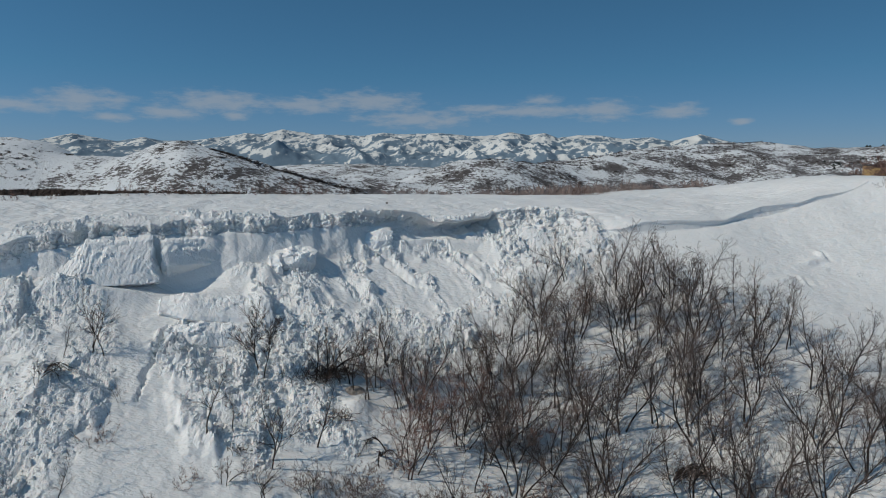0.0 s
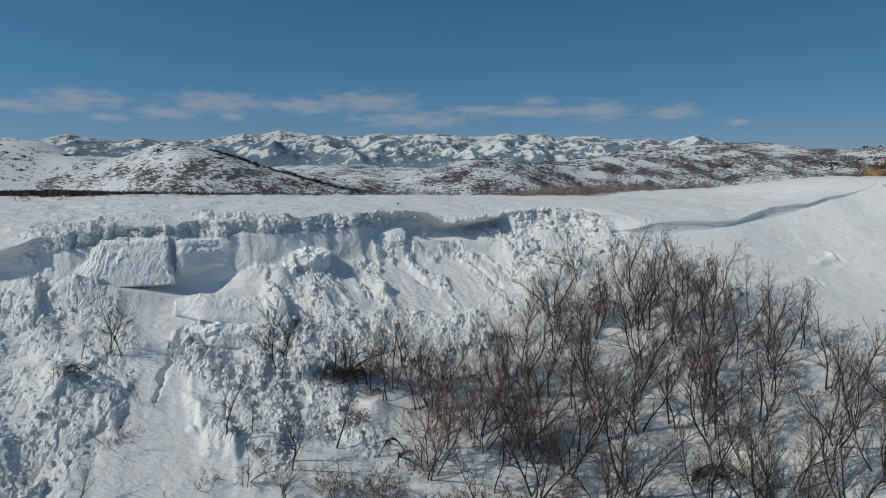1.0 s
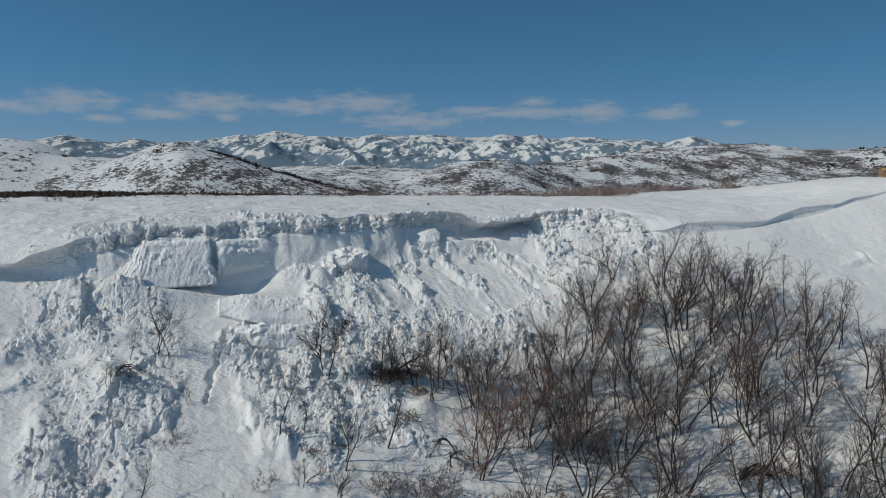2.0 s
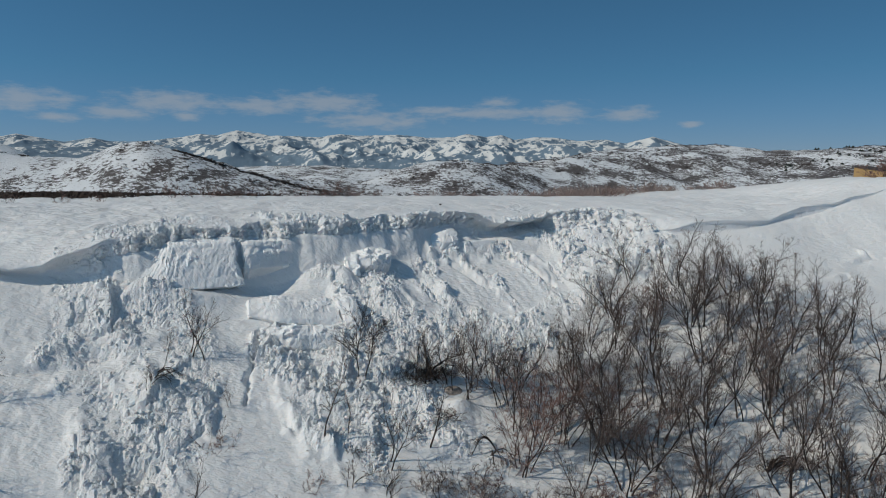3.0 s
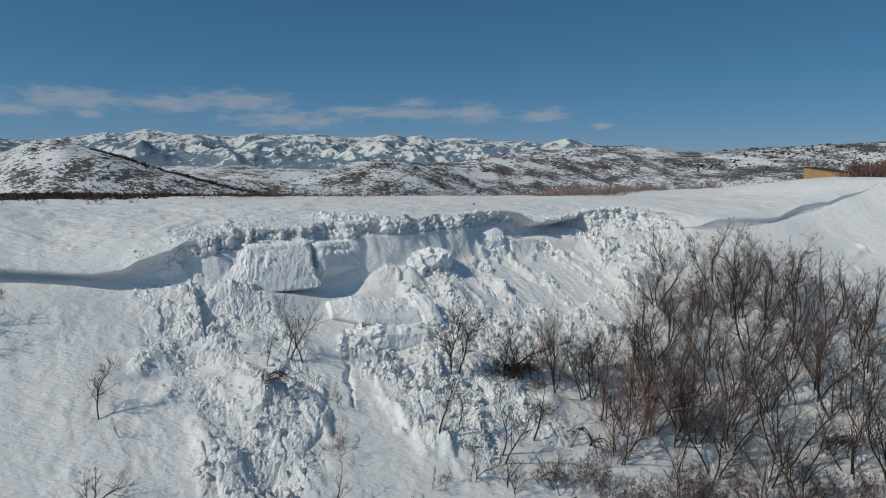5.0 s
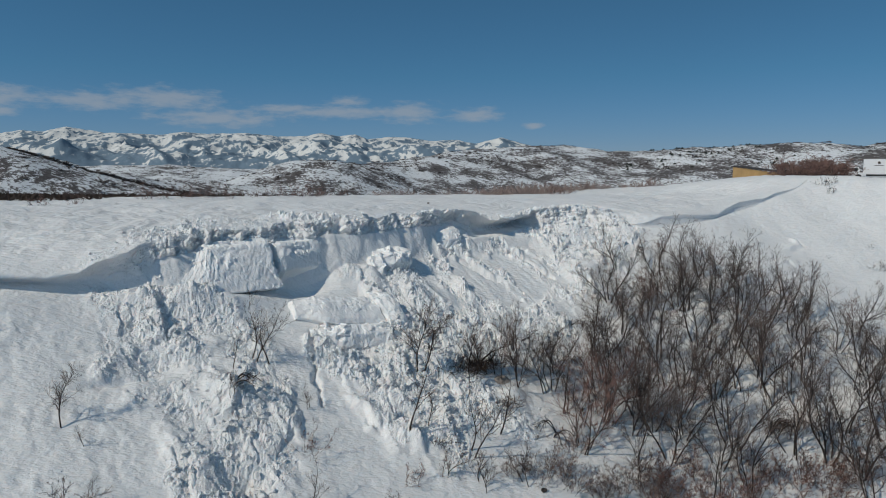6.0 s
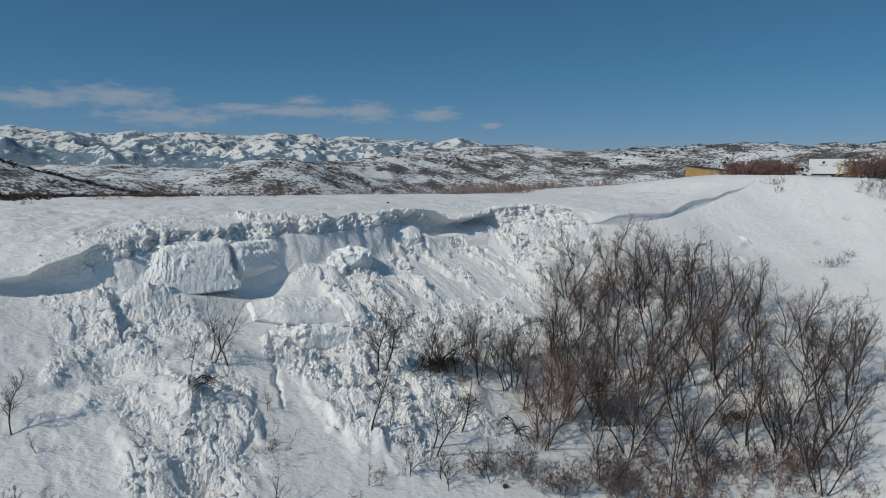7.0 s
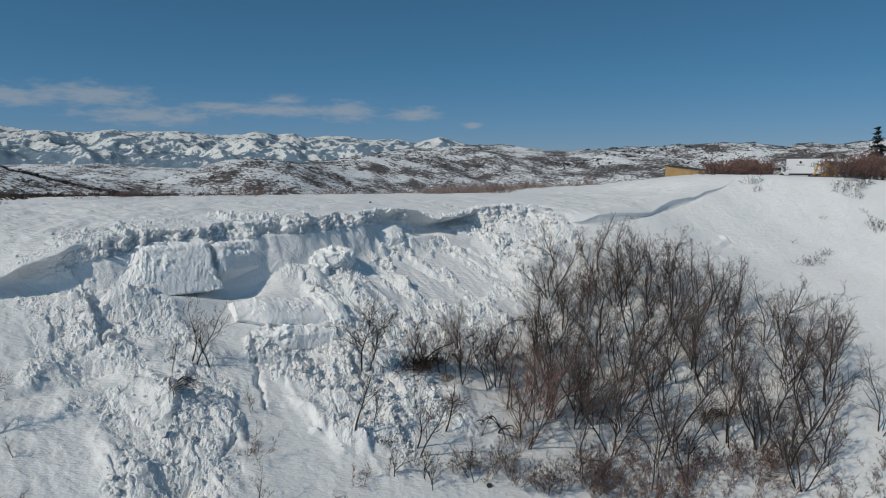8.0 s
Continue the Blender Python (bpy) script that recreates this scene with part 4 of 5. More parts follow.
used = []
TALL = [(tagged(make_tree(11 + i, 7.0, n, 0.07, 16, 6, lean, 1.0, 0.24, TWIG_DARK if i % 3 else TWIG), "", "tree", "bare trees on the slope"), 7.0)
        for i, (n, lean) in enumerate([(3, 0.30), (4, 0.40), (2, 0.16), (3, 0.46), (4, 0.30), (2, 0.22)])]
SLIM = [(tagged(make_tree(31 + i, 4.5, n, 0.06, 13, 5, lean, 1.1, 0.28, TWIG_DARK), "", "tree", "bare trees on the slope"), 4.5)
        for i, (n, lean) in enumerate([(1, 0.2), (2, 0.35), (1, 0.5), (3, 0.4)])]
SHRUB = [(tagged(make_tree(61 + i, 2.2, 6, 0.015, 6, 4, 0.75, 1.1, 0.15, TWIG_RED, "bare_shrub"), "", "shrub", "bare shrubs on the slope"), 2.2) for i in range(2)]
PALE = [(tagged(make_tree(64, 2.6, 7, 0.016, 8, 5, 0.55, 1.0, 0.12, TWIG, "bare_shrub"), "", "shrub", "bare shrubs on the slope"), 2.6)]
DARK_SHRUB = [(tagged(make_tree(66 + i, 1.6, 7, 0.022, 6, 3, 0.8, 1.1, 0.2, BARK, "bare_shrub"), "", "shrub", "bare shrubs on the slope"), 1.6) for i in range(2)]
RED = [(tagged(make_tree(71 + i, 6.0, 5, 0.045, 12, 7, 0.45, 1.1, 0.2, TWIG_RED), "", "tree", "bare trees on the slope"), 6.0) for i in range(2)]
FAR = [(tagged(make_tree(81 + i, 6.0, 5, 0.045, 7, 4, 0.45, 1.1, 0.2, TWIG_RED, "bare_tree", 3.5), "", "tree", "bare trees on the slope"), 6.0) for i in range(2)]
FAN = [(tagged(make_tree(91 + i, 4.6, n, 0.06, 20, 9, 0.14, 0.95, 0.28, TWIG_DARK), "", "tree", "bare trees on the slope"), 4.6) for i, n in enumerate((1, 2))]
PROTOS = PALE + FAN + FAR + TALL + SLIM + SHRUB + DARK_SHRUB + RED

# trees that stand alone on the rubble: u, v, height, kind, turn
ALONE = [(-13.6, 41.1, 3.0, FAN[0], 40), (-14.4, 37.2, 2.6, SLIM[3], 10), (-4.2, 42.8, 4.0, SLIM[1], 80), (-3.4, 42.3, 3.2, SLIM[2], 0), (-5.4, 42.4, 2.2, SLIM[0], 120),
         (-3.5, 37.3, 2.0, SHRUB[0], 30), (-5.1, 34.6, 2.6, SLIM[2], 200), (1.6, 36.4, 4.0, SLIM[2], 160), (4.75, 39.9, 4.8, FAN[1], 75), (4.4, 34.9, 4.5, SLIM[1], 60),
         (7.0, 35.5, 3.9, SLIM[2], 190), (2.9, 36.5, 2.6, SLIM[0], 10), (0.5, 34.5, 1.6, SHRUB[1], 0), (8.1, 39.2, 4.8, SLIM[3], 20), (9.6, 38.6, 4.8, SLIM[3], 140),
         (12.4, 39.8, 3.8, SLIM[1], 230), (11.4, 33.2, 7.2, RED[0], 0), (14.9, 34.6, 6.8, RED[1], 50), (17.2, 33.9, 5.8, TALL[4], 90), (14.5, 31.8, 4.0, SLIM[0], 70), (2.2, 34.2, 2.2, SLIM[3], 15), (6.4, 32.6, 2.6, SLIM[1], 260), (3.8, 33.0, 2.6, SLIM[3], 100), (-1.2, 33.6, 1.6, SLIM[3], 300),
         (-6.4, 40.0, 1.8, SLIM[3], 45), (-20.7, 46.0, 4.8, SLIM[3], 60), (-12.9, 39.9, 1.3, SLIM[2], 20), (-2.6, 39.6, 1.5, SLIM[1], 10)]
for u, v, h, kind, turn in ALONE:
    put(kind, u, v, h, turn, "bare grey-brown tree standing in the avalanche rubble", 0.1)

rng = random.Random(5)
# the thicket in the hollow below the unbroken slope
THICKET = [(13.0, 30.0), (17.5, 42.5), (25.0, 45.0), (33.0, 41.0), (40.0, 33.0), (44.0, 26.0), (36.0, 18.0), (24.0, 23.0)]


def inside(u, v, poly):
    hit = False
    for (u0, v0), (u1, v1) in zip(poly, poly[1:] + poly[:1]):
        if (v0 > v) != (v1 > v) and u < u0 + (v - v0) / (v1 - v0) * (u1 - u0):
            hit = not hit
    return hit


STANDING = [(22.0, 30.2, 8.2, 1), (28.2, 30.9, 7.6, 3), (31.7, 30.5, 6.4, 0), (27.4, 26.8, 8.0, 4), (32.3, 25.3, 7.8, 1), (36.8, 22.1, 6.6, 0), (19.5, 36.8, 5.4, 4), (23.7, 37.0, 7.2, 3), (27.5, 36.6, 7.0, 1),
            (31.1, 35.3, 7.0, 0), (27.4, 44.0, 4.8, 2), (24.0, 42.0, 5.6, 4), (21.0, 40.5, 4.6, 2), (30.2, 42.0, 5.6, 0), (33.2, 39.8, 5.4, 3),
            (13.2, 30.6, 4.6, 2), (16.6, 31.0, 6.0, 4), (18.6, 34.4, 5.6, 0), (20.6, 33.0, 6.4, 3), (17.2, 28.4, 5.0, 5), (19.6, 29.6, 5.6, 1), (13.0, 34.6, 5.0, 5), (24.5, 33.0, 6.8, 4),
            (33.6, 31.6, 6.0, 2), (29.6, 30.6, 5.8, 5), (36.6, 28.4, 6.0, 1), (33.4, 34.6, 5.8, 0), (39.5, 28.2, 6.2, 3), (37.8, 33.4, 5.0, 5), (41.2, 27.0, 5.2, 0), (30.4, 23.6, 5.6, 0), (17.4, 33.0, 5.4, 1), (19.0, 31.8, 5.6, 4), (15.0, 34.2, 4.4, 3), (22.8, 34.6, 6.2, 1), (25.8, 35.0, 6.2, 3), (20.4, 36.6, 5.0, 0), (31.0, 37.8, 6.4, 3), (34.6, 38.4, 5.4, 1), (31.6, 40.4, 5.8, 2), (22.6, 39.4, 5.2, 0), (25.6, 39.6, 6.2, 1), (28.8, 39.2, 6.0, 4), (10.4, 37.6, 4.6, 5), (11.2, 38.4, 4.8, 0), (14.2, 38.2, 4.6, 4), (12.2, 37.0, 4.8, 2), (15.8, 33.2, 5.6, 3), (16.2, 36.4, 4.2, 5), (21.4, 35.2, 5.6, 2),
            (33.0, 36.5, 6.2, 1), (35.0, 33.0, 6.2, 4), (37.0, 30.5, 6.2, 0), (34.5, 28.0, 6.8, 3), (38.0, 26.2, 6.4, 4), (40.0, 30.6, 5.2, 2), (30.0, 33.0, 6.8, 0), (36.4, 36.4, 4.8, 5), (36.6, 34.8, 5.6, 0), (29.4, 38.8, 6.4, 0), (35.1, 25.6, 7.4, 0), (26.6, 32.6, 6.2, 2), (28.4, 25.2, 7.2, 4), (27.2, 23.9, 6.2, 1), (13.0, 37.2, 5.0, 1), (17.6, 37.2, 5.4, 4), (12.4, 35.6, 5.2, 5), (18.6, 38.8, 5.0, 2), (20.0, 38.6, 5.4, 3)]
for u, v, h, k in STANDING:
    put(TALL[k], u, v, h, u * 71 % 360, "bare grey-brown tree in the thicket on the slope", 0.1)
made = 0
for _ in range(4000):
    u, v = rng.uniform(12, 31), rng.uniform(27, 46)
    if made < 10 and not (u < 22 and v > 34) and inside(u, v, THICKET) and all(math.hypot(u - a, v - b) > 1.25 for a, b in used):
        h = rng.uniform(4.4, 6.8) * (0.75 if v > 39 else 1.0)
        put(rng.choice(TALL + TALL + RED), u, v, h, rng.uniform(0, 360), "bare grey-brown tree in the thicket on the slope", 0.1)
        made += 1
for k in range(40):
    u = 9.0 + 29.0 * (k + rng.random()) / 40
    v = 31.0 - (u - 11) * 0.42 + rng.gauss(0, 1.4)
    put(rng.choice(SHRUB), u, v, rng.uniform(1.5, 2.7), rng.uniform(0, 360), "low reddish-brown bare shrub in the snow", 0.05)
for u, v, h in [(8.7, 31.6, 2.8), (9.9, 30.7, 2.6), (11.4, 30.5, 2.6), (12.9, 29.7, 2.8), (5.9, 33.1, 2.0), (7.5, 32.5, 2.4)]:
    put(PALE[0], u, v, h, u * 90 % 360, "pale bare shrub with many thin stems in the snow", 0.05)
for k in range(26):
    u = 13.5 + 16.0 * (k + rng.random()) / 26
    v = 29.2 - (u - 13.5) * 0.28 + rng.gauss(0, 0.9)
    put(rng.choice(SHRUB), u, v, rng.uniform(2.2, 3.2), rng.uniform(0, 360), "low reddish-brown bare shrub in the snow", 0.05)
for k in range(18):
    u, v = rng.uniform(14, 30), rng.uniform(28, 38)
    put(rng.choice(SHRUB), u, v, rng.uniform(1.2, 2.0), rng.uniform(0, 360), "low reddish-brown bare shrub among taller trees", 0.05)


def remove_protos():
    for proto, _ in PROTOS:
        for o in (*proto.children_recursive, proto):
            bpy.data.objects.remove(o)


# ---------- brush, shrubs and woods beyond the crest ----------
def blob_cloud(name, spots, shapes, material, label, category):
    """Many small clumps in one mesh: (x, y, z, width, height, turn)."""
    verts, faces, base = [], [], 0
    for k, (x, y, z, w, h, turn) in enumerate(spots):
        sv, sf = shapes[k % len(shapes)]
        c, s = math.cos(turn), math.sin(turn)
        p = np.stack([(sv[:, 0] * c - sv[:, 1] * s) * w, (sv[:, 0] * s + sv[:, 1] * c) * w, sv[:, 2] * h], -1) + (x, y, z)
        verts.append(p)
        faces.append(sf + base)
        base += len(sv)
    ob = new(name, mesh_of(name, np.concatenate(verts), np.concatenate(faces), material, False))
    return tagged(ob, label, category, kind="stuff")


def tuft_shape(seed, blades=16, thin=0.03, wide=0.09):
    """A ragged clump of upright twig fans."""
    r = random.Random(seed)
    v, f = [], []
    for _ in range(blades):
        a, lean = r.uniform(0, 6.3), r.uniform(0.0, 0.7)
        x, y = 0.3 * r.gauss(0, 0.6), 0.3 * r.gauss(0, 0.6)
        w, h = r.uniform(thin, wide), r.uniform(0.35, 1.0)
        dx, dy = math.cos(a), math.sin(a)
        n = len(v)
        v += [(x - dy * w, y + dx * w, -0.1), (x + dy * w, y - dx * w, -0.1), (x + dx * lean + dy * w * 0.5, y + dy * lean - dx * w * 0.5, h), (x + dx * lean - dy * w * 0.5, y + dy * lean + dx * w * 0.5, h * r.uniform(0.7, 1))]
        f += [(n, n + 1, n + 2), (n, n + 2, n + 3)]
    return np.array(v), np.array(f)


def fir_shape(seed):
    r = random.Random(seed)
    v, f = [], []
    for k in range(4):
        z0, z1, w = 0.12 + 0.2 * k, 0.45 + 0.19 * k, 0.5 - 0.11 * k
        n = len(v)
        v.append((0, 0, min(z1, 1.0)))
        v += [(w * r.uniform(0.7, 1.1) * math.cos(a * 1.047), w * r.uniform(0.7, 1.1) * math.sin(a * 1.047), z0 + r.uniform(-0.05, 0.05)) for a in range(6)]
        f += [(n, n + 1 + a, n + 1 + (a + 1) % 6) for a in range(6)]
    return np.array(v), np.array(f)


OAK_FAR = bark_material("far_oak_brush", (0.030, 0.026, 0.025), (0.12, 0.095, 0.085), 0.4)
FIR = bark_material("dark_fir", (0.012, 0.018, 0.014), (0.04, 0.05, 0.04), 0.8)


def build_hill_brush():
    rs = np.random.RandomState(9)
    n = 90000
    az, r = np.radians(rs.uniform(-42, 62, n)), np.sqrt(rs.uniform(190 ** 2, 1350 ** 2, n))
    x, y = r * np.sin(az), r * np.cos(az)
    patch = fbm(x / 70, y / 160, 4, 301, 0.6) + 0.35 * fbm(x / 16, y / 16, 3, 305) + 0.10 * smooth(-8, 2, np.degrees(az)) - 0.02
    keep = (patch > 0.075) & (rs.uniform(0, 1, n) < 0.55)
    site = (np.degrees(np.arctan2(x + 20, y)) > 33) & (r < 530)
    keep &= ~site
    x, y, r = x[keep], y[keep], r[keep]
    z = far_z(x, y)
    w = rs.uniform(2.2, 5.0, len(x)) * (0.8 + r / 2500)
    h = rs.uniform(0.7, 1.6, len(x))
    spots = list(zip(x, y, z, w, h, rs.uniform(0, 6.3, len(x))))[:7000]
    blob_cloud("hill_brush", spots, [tuft_shape(s, 9, 0.05, 0.14) for s in range(6)], OAK_FAR, "leafless oak brush scattered over the snowy hills", "brush")
    # a dark line of brush down the flank of the near hill
    f = rs.uniform(0, 1, 320)
    az, r = np.radians(-18.2 + 14.0 * f) + rs.normal(0, 0.001, 320), 512 - 40 * f + rs.normal(0, 2.5, 320)
    x, y = r * np.sin(az), r * np.cos(az)
    spots = list(zip(x, y, far_z(x, y), rs.uniform(2.0, 3.6, 320), rs.uniform(0.7, 1.4, 320), rs.uniform(0, 6.3, 320)))
    blob_cloud("gully_brush", spots, [tuft_shape(80 + s, 12, 0.05, 0.12) for s in range(5)], OAK_FAR, "line of dark brush down a snowy gully", "brush")
    # firs along the far ridge
    az = np.radians(rs.uniform(14, 58, 2600))
    r = rs.uniform(850, 1250, 2600)
    x, y = r * np.sin(az), r * np.cos(az)
    grove = fbm(x / 90, y / 90, 3, 311)
    keep = grove > 0.11
    x, y = x[keep], y[keep]
    spots = list(zip(x, y, far_z(x, y), rs.uniform(3.5, 7, len(x)), rs.uniform(1.6, 3.2, len(x)), rs.uniform(0, 6.3, len(x))))[:330]
    blob_cloud("far_firs", spots, [fir_shape(s) for s in range(5)], FIR, "dark firs in groves along the far ridge", "trees")


def build_sage():
    """The dark brush that lies behind the crest."""
    rs = np.random.RandomState(19)
    u, d = rs.uniform(-34, 22, 9000), rs.uniform(15, 64, 9000)
    lip = edge(u)[1]
    dens = smooth(20, 34, d + 10 * fbm(u * 0.1, d * 0.1, 3, 321)) * smooth(20, -4, u) * (d > 18)
    k = rs.uniform(0, 1, 9000) < dens
    u, d = u[k], d[k]
    z = ground_z(u, edge(u)[1] + d)
    x, y = to_xy(u, edge(u)[1] + d)
    spots = list(zip(x, y, z, rs.uniform(0.9, 1.8, len(x)), rs.uniform(0.25, 0.5, len(x)), rs.uniform(0, 6.3, len(x))))
    blob_cloud("sagebrush", spots, [tuft_shape(40 + s, 9) for s in range(6)], BRUSH, "low dark sagebrush showing through thin snow", "brush")
    # brush beyond the crest on the far side of the hollow
    u = rs.uniform(10, 62, 2600)
    d = rs.uniform(20, 36, 2600) - 5 * smooth(48, 54, u)
    lip = edge(u)[1]
    k = rs.uniform(0, 1, 2600) < 0.02 + 0.2 * smooth(24, 44, u) * smooth(60, 56, u)
    u, d = u[k], d[k]
    z = ground_z(u, edge(u)[1] + d)
    x, y = to_xy(u, edge(u)[1] + d)
    spots = list(zip(x, y, z, rs.uniform(0.8, 1.7, len(x)), (0.45 + 1.3 * rs.uniform(0, 1, len(x)) ** 1.5) * (0.6 + 0.5 * smooth(30, 44, u)), rs.uniform(0, 6.3, len(x))))
    blob_cloud("oak_brush", spots, [tuft_shape(60 + s, 26, 0.005, 0.013) for s in range(6)], TWIG, "leafless brown oak brush behind the snow crest", "brush")


build_hill_brush()
build_sage()

# shrubs that stick out of the snow on and behind the crest: u, metres behind the lip, height
for u, d, h in [(-11, 15.5, 1.1), (-8.5, 16.5, 0.8), (-3, 17, 1.5), (-1.5, 17.5, 1.2), (0.5, 17, 1.6), (2.4, 18, 1.1), (4.0, 17.5, 1.4), (6.5, 18, 1.0), (8.8, 18.5, 1.5), (11.0, 18, 1.8),
                (12.6, 18.5, 1.9), (14.5, 19, 1.2), (17.0, 19, 0.9), (40.5, 19, 1.7), (42, 20, 1.2), (-14.5, 15, 0.7), (-17, 15.5, 0.9)]:
    put(SHRUB[int(h * 10) % 2], u, float(edge(np.array(float(u)))[1]) + d, h * 1.4, u * 37 % 360, "thin bare shrub sticking out of the snow on the crest", 0.05)


# ---------- the building site behind the spur ----------
def seen_at(az, dist):
    return -19.9 + dist * math.sin(radians(az)), 0.2 + dist * math.cos(radians(az))


def flat_material(name, col, rough=0.6, var=0.15, scale=3.0, metal=0.0):
    m, nt, b = nodes_of(name, rough)
    n = noise_node(nt, scale, 4, 0.6)
    nt.links.new(ramp_node(nt, n, [(0.3, tuple(c * (1 - var) for c in col)), (0.7, tuple(min(1, c * (1 + var)) for c in col))]), b.inputs["Base Color"])
    b.inputs["Metallic"].default_value = metal
    return m


PLY = flat_material("plywood_sheathing", (0.46, 0.29, 0.12), 0.7, 0.16, 0.5)
DARK = flat_material("dark_roofing", (0.05, 0.04, 0.035), 0.8)
WHITE = flat_material("white_paint", (0.78, 0.79, 0.80), 0.4, 0.04)
RUBBER = flat_material("tyre_rubber", (0.02, 0.02, 0.02), 0.85)
GLASS = flat_material("dark_glass", (0.02, 0.03, 0.035), 0.1, 0.05)
YELLOW = flat_material("yellow_machine_paint", (0.70, 0.40, 0.03), 0.45, 0.08)
STEEL = flat_material("worn_steel", (0.18, 0.17, 0.16), 0.5, 0.2, 3.0, 0.6)


def site_thing(name, az, dist, turn, z, label, category):
    x, y = seen_at(az, dist)
    ob = new(name)
    ob.matrix_world = pose(x, y, z, 0, 0, turn)
    return tagged(ob, label, category)


def build_house():
    h = new("unfinished_house")
    h.matrix_world = pose(65.0, 109.0, 18.4, 0, 0, -93)
    tagged(h, "unfinished house sheathed in yellow plywood behind the crest", "house")
    n, long, fall = 9, 12.0, 0.088
    for i in range(n):
        bm_part("plywood_panel", box_bm(bmesh.new(), i * long / n + 0.01, (i + 1) * long / n - 0.01, -0.03, 0.0, 0, 2.42 - fall * (i + 0.5) * long / n, 0.005), PLY, h)
    bm_part("wall", box_bm(bmesh.new(), 0, long, 0.02, 2.4, -1.0, 1.2, 0.02), PLY, h)
    bm = box_bm(bmesh.new(), -0.4, long + 0.4, -0.2, 2.6, 0, 0.07, 0.02)
    bmesh.ops.rotate(bm, verts=bm.verts, cent=(0, 0, 0), matrix=Matrix.Rotation(math.atan(fall), 3, "Y"))
    bmesh.ops.translate(bm, verts=bm.verts, vec=(0, 0, 2.47))
    bm_part("roof", bm, DARK, h, "dark flat roof edge")


def wheel(parent, x, y, r=0.4, w=0.28):
    bm = bmesh.new()
    bmesh.ops.create_cone(bm, cap_ends=True, segments=20, radius1=r, radius2=r, depth=w, matrix=pose(x, y, r, 90, 0, 0))
    tyre = bm_part("wheel", bm, RUBBER, parent)
    bm = bmesh.new()
    bmesh.ops.create_cone(bm, cap_ends=True, segments=14, radius1=r * 0.55, radius2=r * 0.5, depth=w + 0.03, matrix=pose(x, y, r, 90, 0, 0))
    bm_part("rim", bm, STEEL, tyre)


def build_trailer():
    t = site_thing("box_trailer", 47.6, 125, -46, 18.75, "white box trailer with a small dark emblem", "trailer")
    bm_part("box", box_bm(bmesh.new(), -2.6, 2.6, -1.25, 1.25, 0.75, 3.1, 0.06), WHITE, t)
    bm_part("roof_rail", box_bm(bmesh.new(), -2.65, 2.65, -1.29, 1.29, 3.06, 3.16, 0.02), STEEL, t)
    bm_part("chassis", box_bm(bmesh.new(), -2.9, 3.6, -0.5, 0.5, 0.5, 0.74, 0.02), STEEL, t)
    bm = bmesh.new()
    bmesh.ops.create_cone(bm, cap_ends=True, segments=20, radius1=0.2, radius2=0.2, depth=0.02, matrix=pose(-0.6, -1.262, 2.5, 90, 0, 0))
    bm_part("emblem", bm, DARK, t, "small dark round emblem")
    bm_part("marking", box_bm(bmesh.new(), -1.2, 0.0, -1.268, -1.255, 2.05, 2.15), STEEL, t)
    for x in (1.0, 2.0):
        for y in (-1.0, 1.0):
            wheel(t, x, y)
    bm_part("rear_door", box_bm(bmesh.new(), 2.605, 2.65, -1.1, 1.1, 0.9, 2.95, 0.01), WHITE, t)


def build_pickup():
    t = site_thing("pickup_truck", 45.3, 122, -40, 18.75, "white pickup truck parked in the snow", "pickup")
    bm_part("body", box_bm(bmesh.new(), -2.7, 2.7, -0.95, 0.95, 0.5, 1.1, 0.1), WHITE, t)
    bm = box_bm(bmesh.new(), 0.0, 2.0, -0.85, 0.85, 1.08, 1.85, 0.12)
    for v in bm.verts:
        if v.co.z > 1.5:
            v.co.x = 1.0 + (v.co.x - 1.0) * 0.75
    bm_part("cab", bm, WHITE, t)
    bm_part("side_window", box_bm(bmesh.new(), 0.3, 1.6, -0.87, -0.84, 1.25, 1.7, 0.01), GLASS, t)
    bm_part("side_window", box_bm(bmesh.new(), 0.3, 1.6, 0.84, 0.87, 1.25, 1.7, 0.01), GLASS, t)
    bm_part("windscreen", box_bm(bmesh.new(), 1.86, 1.92, -0.7, 0.7, 1.2, 1.7, 0.01), GLASS, t)
    bm_part("load_bed", box_bm(bmesh.new(), -2.6, -0.1, -0.85, 0.85, 1.1, 1.35, 0.03), DARK, t)
    for x in (-1.7, 1.7):
        for y in (-0.85, 0.85):
            wheel(t, x, y)
    f = site_thing("flatbed_trailer", 44.0, 124, -40, 18.85, "low dark flatbed trailer beside the pickup", "trailer")
    bm_part("deck", box_bm(bmesh.new(), -3.2, 3.2, -1.0, 1.0, 0.75, 0.95, 0.03), DARK, f)
    bm_part("headboard", box_bm(bmesh.new(), -3.2, -3.1, -1.0, 1.0, 0.95, 1.5, 0.02), DARK, f)
    bm_part("load", box_bm(bmesh.new(), -2.6, 2.4, -0.8, 0.8, 0.95, 1.25, 0.05), STEEL, f)
    for x in (0.4, 1.4):
        for y in (-0.9, 0.9):
            wheel(f, x, y, 0.36)


def arm_box(bm, p, q, w, h):
    p, q = Vector(p), Vector(q)
    d = q - p
    m = Matrix.Translation((p + q) / 2) @ d.to_track_quat("X", "Z").to_matrix().to_4x4() @ Matrix.Diagonal((d.length, w, h, 1))
    bmesh.ops.create_cube(bm, size=1, matrix=m)
    return bm


